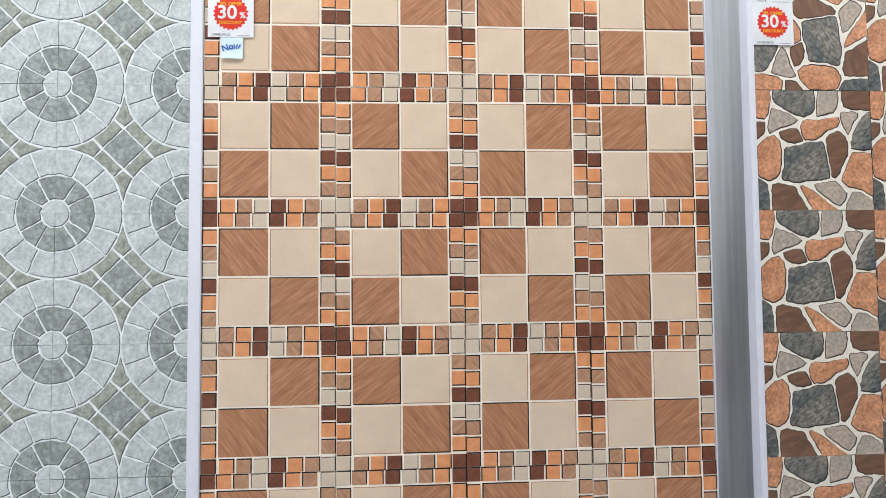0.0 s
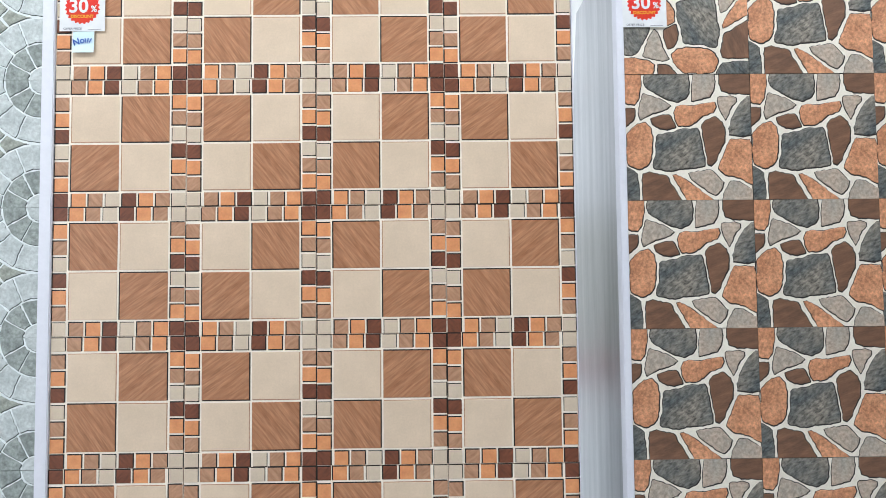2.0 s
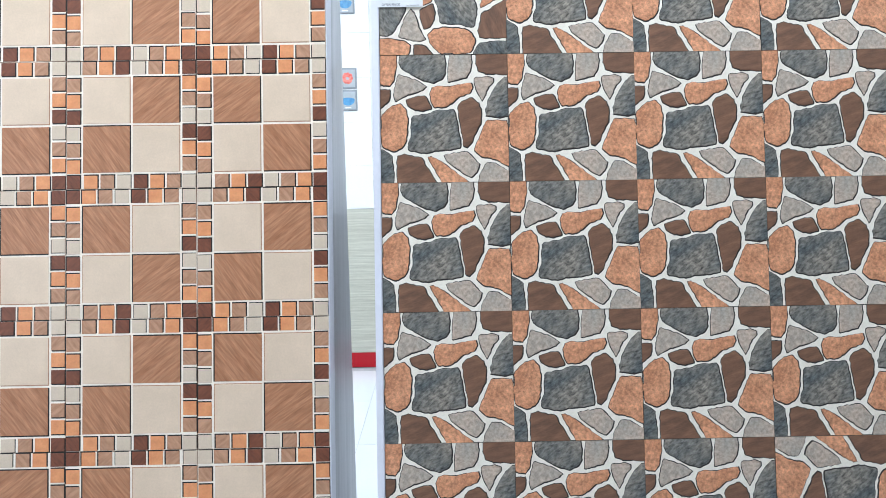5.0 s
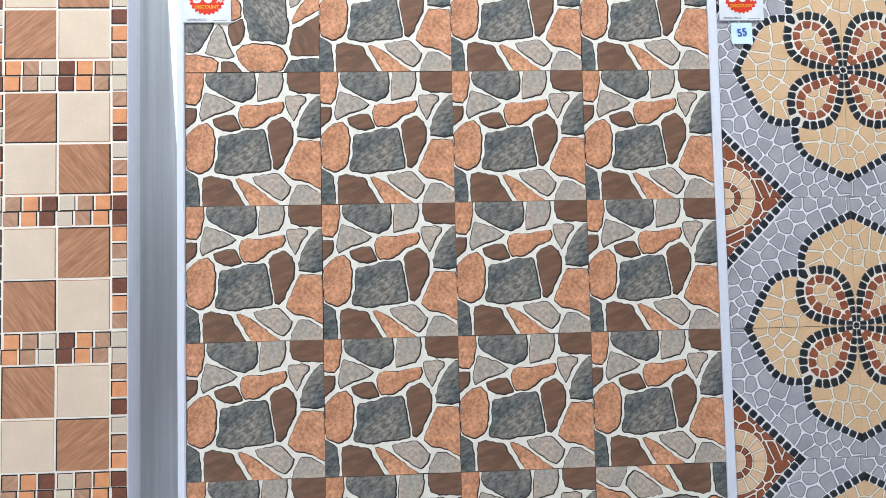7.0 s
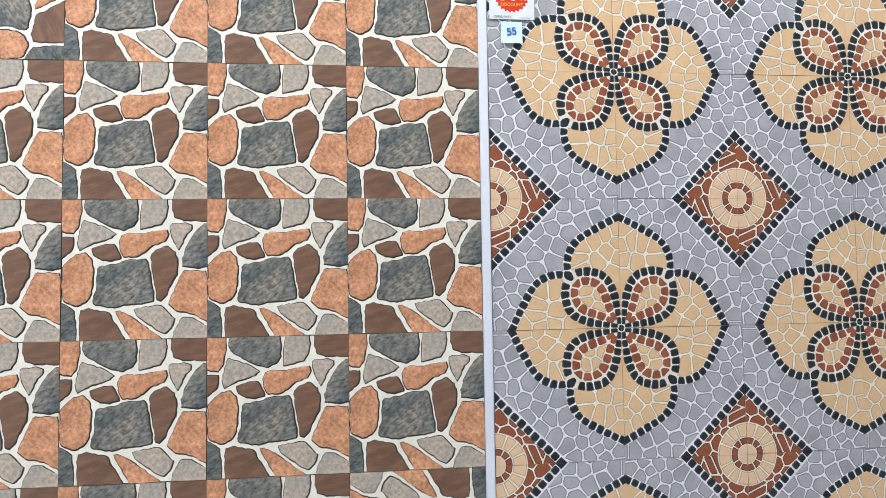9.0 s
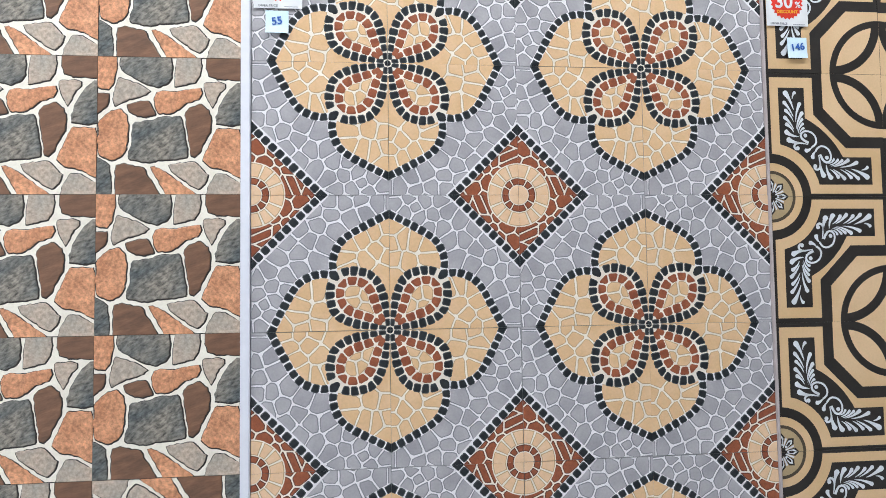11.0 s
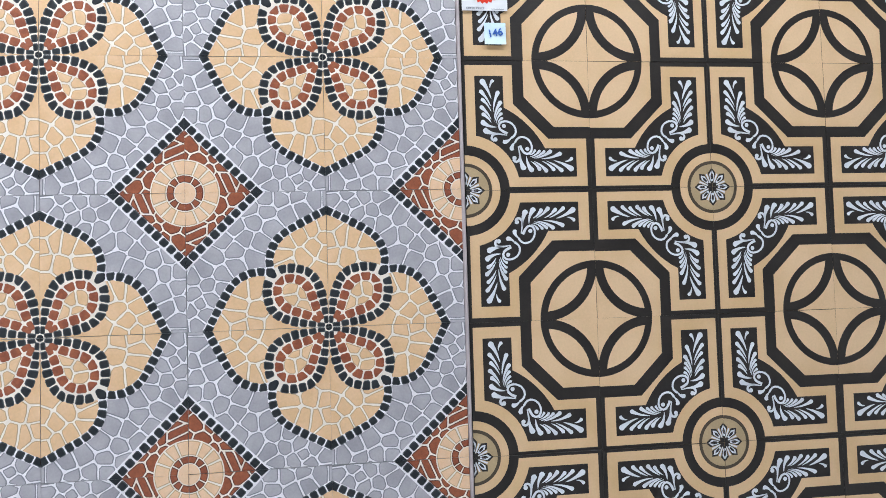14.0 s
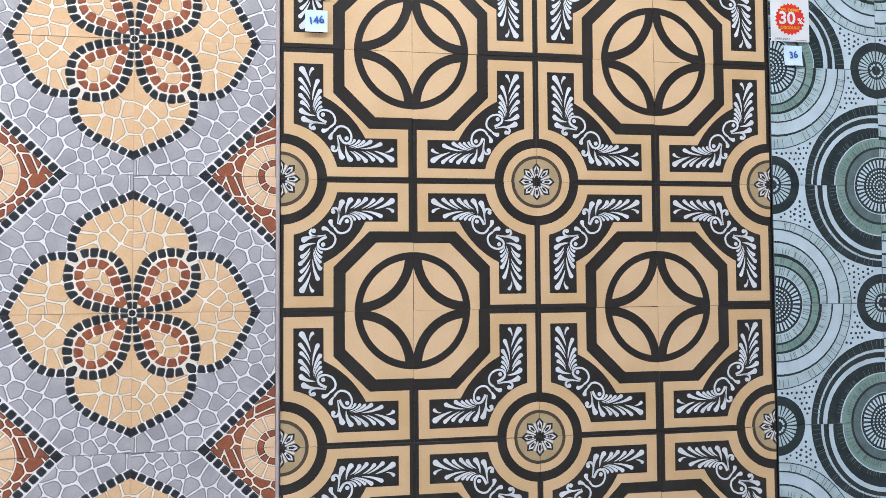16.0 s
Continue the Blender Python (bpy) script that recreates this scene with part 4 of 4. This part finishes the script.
def price_card(x, z, w=0.106, h=0.126):
    """A white card with a red starburst; x, z: the middle of its burst on the boards' plane."""
    root = new("discount_card")
    root.matrix_world = SLANT @ pose(x, FACE_Y - 0.004, z - 0.006)
    tagged(root, "white price card with red starburst, taped to tiles", "price card", group="discount cards on the boards")
    bm = bmesh.new()
    box(bm, -w / 2, w / 2, -0.0008, 0.0, -0.051, h - 0.051, 0.0002)
    part("card", bm, M["card"], root)
    bm = bmesh.new()
    n, rad = 24, 0.0415
    rim = [(rad * (1.0 if k % 2 else 0.88), 2 * math.pi * k / (2 * n)) for k in range(2 * n)]
    low = [bm.verts.new((q * math.cos(a), -0.0009, 0.006 + q * math.sin(a))) for q, a in rim]
    high = [bm.verts.new((q * math.cos(a), -0.0012, 0.006 + q * math.sin(a))) for q, a in rim]
    bm.faces.new(high)
    for k in range(2 * n):
        bm.faces.new((low[k], low[(k + 1) % (2 * n)], high[(k + 1) % (2 * n)], high[k]))
    bmesh.ops.recalc_face_normals(bm, faces=bm.faces[:])
    burst = part("starburst", bm, M["burst"], root, "red starburst print")
    letters(burst, "SPL OFFER", 0.011, 0, -0.0017, 0.0285, "flame", 1.0, 0.025)
    letters(burst, "30", 0.044, -0.0085, -0.0019, 0.007, "card", 1.05, 0.022)
    letters(burst, "%", 0.021, 0.0275, -0.0019, 0.001, "card", 1.0, 0.02)
    letters(burst, "DISCOUNT", 0.0105, 0, -0.0017, -0.0165, "flame", 1.0, 0.02)
    letters(root, "PRICE", 0.0085, -0.026, -0.0012, 0.060, "print_grey", 1.1)
    letters(root, "OFFER PRICE", 0.0075, -0.022, -0.0012, -0.0455, "print_grey", 1.0)
    boxed("ruled_line", root, M["print_grey"], 0.014, 0.044, -0.0012, -0.0009, -0.0475, -0.0465, 0)
    boxed("ruled_line", root, M["print_grey"], 0.0, 0.044, -0.0012, -0.0009, 0.0575, 0.0585, 0)
    return root


def note(x, z, text, size=0.05, tilt=0.0):
    root = new("sticky_note")
    root.matrix_world = SLANT @ pose(x, FACE_Y - 0.0045, z, 0, tilt)
    tagged(root, "small pale blue paper note with blue handwriting", "note", group="number notes on the boards")
    part("paper", sheet(bmesh.new(), size, size * 1.02, 0.0004, 0.003), M["note"], root)
    if text == "No":
        letters(root, text, size * 0.42, -size * 0.2, -0.0024, 0.001, "pen_blue", 1.0, 0.02, tilt=-16)
        for k in range(3):
            bar = boxed("pen_stroke", root, M["pen_blue"], -0.0012, 0.0012, -0.0026, -0.0022, -0.005, 0.006)
            bar.matrix_basis = pose(size * (0.12 + 0.11 * k), 0, 0.003, 0, -12 + 20 * k, 0)
    else:
        letters(root, text, size * 0.48, 0, -0.0024, 0.001, "pen_blue", 1.0, 0.02, tilt=-9)
    return root


for cx, cz in ((-0.379, 2.106), (0.9485, 2.108), (2.178, 2.110), (3.382, 2.102), (4.580, 2.052)):
    price_card(cx, cz)
note(-0.3755, 2.0225, "No")
note(2.176, 2.022, "55")
note(3.404, 1.9915, "146")
note(4.586, 1.959, "36")

# ---- wall tile boards on the back wall ----
def wall_board(x0, x1, band, label):
    root = new("wall_tile_board")
    root.location = (x0, Y1 - 0.001, 0.127)
    tagged(root, label, "tile board")
    w = x1 - x0
    for k in range(3):
        boxed("tile", root, M[band], 0, w - 0.001, -0.011, 0, 0.3415 * k - (0 if k else 0.017), 0.3415 * (k + 1) - 0.001, 0.001)
    for k in range(5):
        boxed("tile", root, M["wall_gloss"], 0, w - 0.001, -0.011, 0, 1.0265 + 0.3 * k, 1.0265 + 0.3 * (k + 1) - 0.001, 0.001)
    return root


def petals(root, x, y, z, rad, count, mat, name, label):
    bm = bmesh.new()
    for k in range(count):
        a = 2 * math.pi * k / count
        ring = [bm.verts.new((x + rad * (0.62 * math.cos(a) + 0.40 * math.cos(b) * (1 if k % 2 else 0.8)), y - 0.0006 * (k % 3), z + rad * (0.62 * math.sin(a) + 0.40 * math.sin(b)))) for b in (q * math.pi / 4 for q in range(8))]
        bm.faces.new(ring)
    part(name, bm, M[mat], root, label)


def framed_picture(root, x, z, w, h, mat, kind):
    boxed("picture_frame", root, M["frame_grey"], x, x + w, -0.018, -0.0115, z, z + h, 0.002)
    picture = boxed("picture", root, M["frame_mist"], x + 0.012, x + w - 0.012, -0.020, -0.0182, z + 0.012, z + h - 0.012)
    if kind == "flower":
        petals(picture, x + w / 2, -0.0206, z + h / 2, 0.040, 9, mat, "flower", "red flower print")
    else:
        bm = bmesh.new()
        pts = [(x + w / 2 + 0.046 * math.cos(a), z + h / 2 + 0.004 + 0.040 * math.sin(a) * (1 if a > math.pi else 0.35)) for a in (k * math.pi / 12 for k in range(24))]
        bm.faces.new([bm.verts.new((px, -0.0206, pz)) for px, pz in pts])
        part("bowl", bm, M[mat], picture, "blue bowl print")
        boxed("foot", picture, M["wall_gloss"], x + w / 2 - 0.02, x + w / 2 + 0.02, -0.0212, -0.0206, z + 0.016, z + 0.024)


beige = wall_board(-0.14, 0.585, "beige_band", "white wall tiles over striped beige tiles, with picture inserts")
for base in (1.70, 2.345):
    boxed("insert_frame", beige, M["frame_grey"], 0.435, 0.470, -0.016, -0.0112, base, base + 0.30, 0.002, "grey insert strip")
    framed_picture(beige, 0.505, base + 0.152, 0.125, 0.14, "bloom", "flower")
    framed_picture(beige, 0.505, base + 0.004, 0.125, 0.14, "bowl", "bowl")
grey = wall_board(0.60, 1.40, "dark_band", "white wall tiles over dark grey wood-look tiles, floral insert")
boxed("floral_insert", grey, M["sepia"], 0.315, 0.70, -0.016, -0.0112, 1.69, 1.985, 0.002, "cream and brown floral border tile")
boxed("insert_rail", grey, M["gold"], 0.315, 0.70, -0.019, -0.0162, 1.965, 1.985, 0.002, "brown top line")
boxed("insert_rail", grey, M["wall_gloss"], 0.315, 0.70, -0.019, -0.0162, 1.815, 1.838, 0.002, "white middle line")
for k in range(6):
    petals(grey, 0.35 + 0.06 * k, -0.0168, 1.745 + 0.02 * (k % 2), 0.036, 7, "gold", "flower", "golden flower print")
    petals(grey, 0.36 + 0.06 * k, -0.0168, 1.90 - 0.018 * (k % 2), 0.026, 7, "frame_mist", "flower", "pale flower print")
label_plate = new("size_label")
label_plate.location = (0.965, Y1 - 0.0125, 1.72)
tagged(label_plate, "small printed label stuck on white wall tiles", "label")
plate = boxed("plate", label_plate, M["print_grey"], -0.035, 0.035, -0.001, 0, -0.016, 0.016)
boxed("print_bar", plate, M["card"], -0.028, 0.028, -0.0016, -0.0011, -0.005, 0.005)
sticker = new("round_sticker")
sticker.location = (0.968, Y1 - 0.0125, 1.628)
tagged(sticker, "round red discount sticker on white wall tiles", "sticker")
bm = bmesh.new()
bmesh.ops.create_cone(bm, cap_ends=True, segments=28, radius1=0.045, radius2=0.045, depth=0.0012, matrix=Matrix.Rotation(radians(90), 4, "X"))
disc = part("disc", bm, M["burst"], sticker)
letters(disc, "30%", 0.031, 0, -0.0012, 0.0, "card", 1.0)

# ---- ceiling lights (unseen, panels for the added lamps) ----
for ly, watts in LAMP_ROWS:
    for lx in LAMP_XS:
        fixture = new("unseen_ceiling_light")
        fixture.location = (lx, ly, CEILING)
        tagged(fixture, "unseen white rectangular ceiling light panel, added as light source", "ceiling light", group="ceiling lights")
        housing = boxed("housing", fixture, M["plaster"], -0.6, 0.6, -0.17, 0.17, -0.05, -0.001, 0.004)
        boxed("diffuser", housing, M["unseen_lamp_white"], -0.57, 0.57, -0.145, 0.145, -0.058, -0.0505, 0.002, "opal diffuser")

# ---- floor tiles ----
slab = bmesh.new()
box(slab, -0.2992, 0.2992, -0.2992, 0.2992, -0.012, 0.0, 0.0008)
floor_mesh = bpy.data.meshes.new("floor_tile")
slab.to_mesh(floor_mesh)
slab.free()
floor_mesh.materials.append(M["floor_white"])
for ix in range(-6, 11):
    for iy in range(-7, 8):
        x, y = 0.3 + 0.6 * ix, 3.4 + 0.6 * (iy - 6)
        if X0 + 0.3 <= x <= X1 - 0.3 and Y0 + 0.3 <= y <= Y1 - 0.3 + 0.02:
            ob = new("floor_tile", floor_mesh)
            ob.parent = floor
            ob.location = (x, y, 0.0)
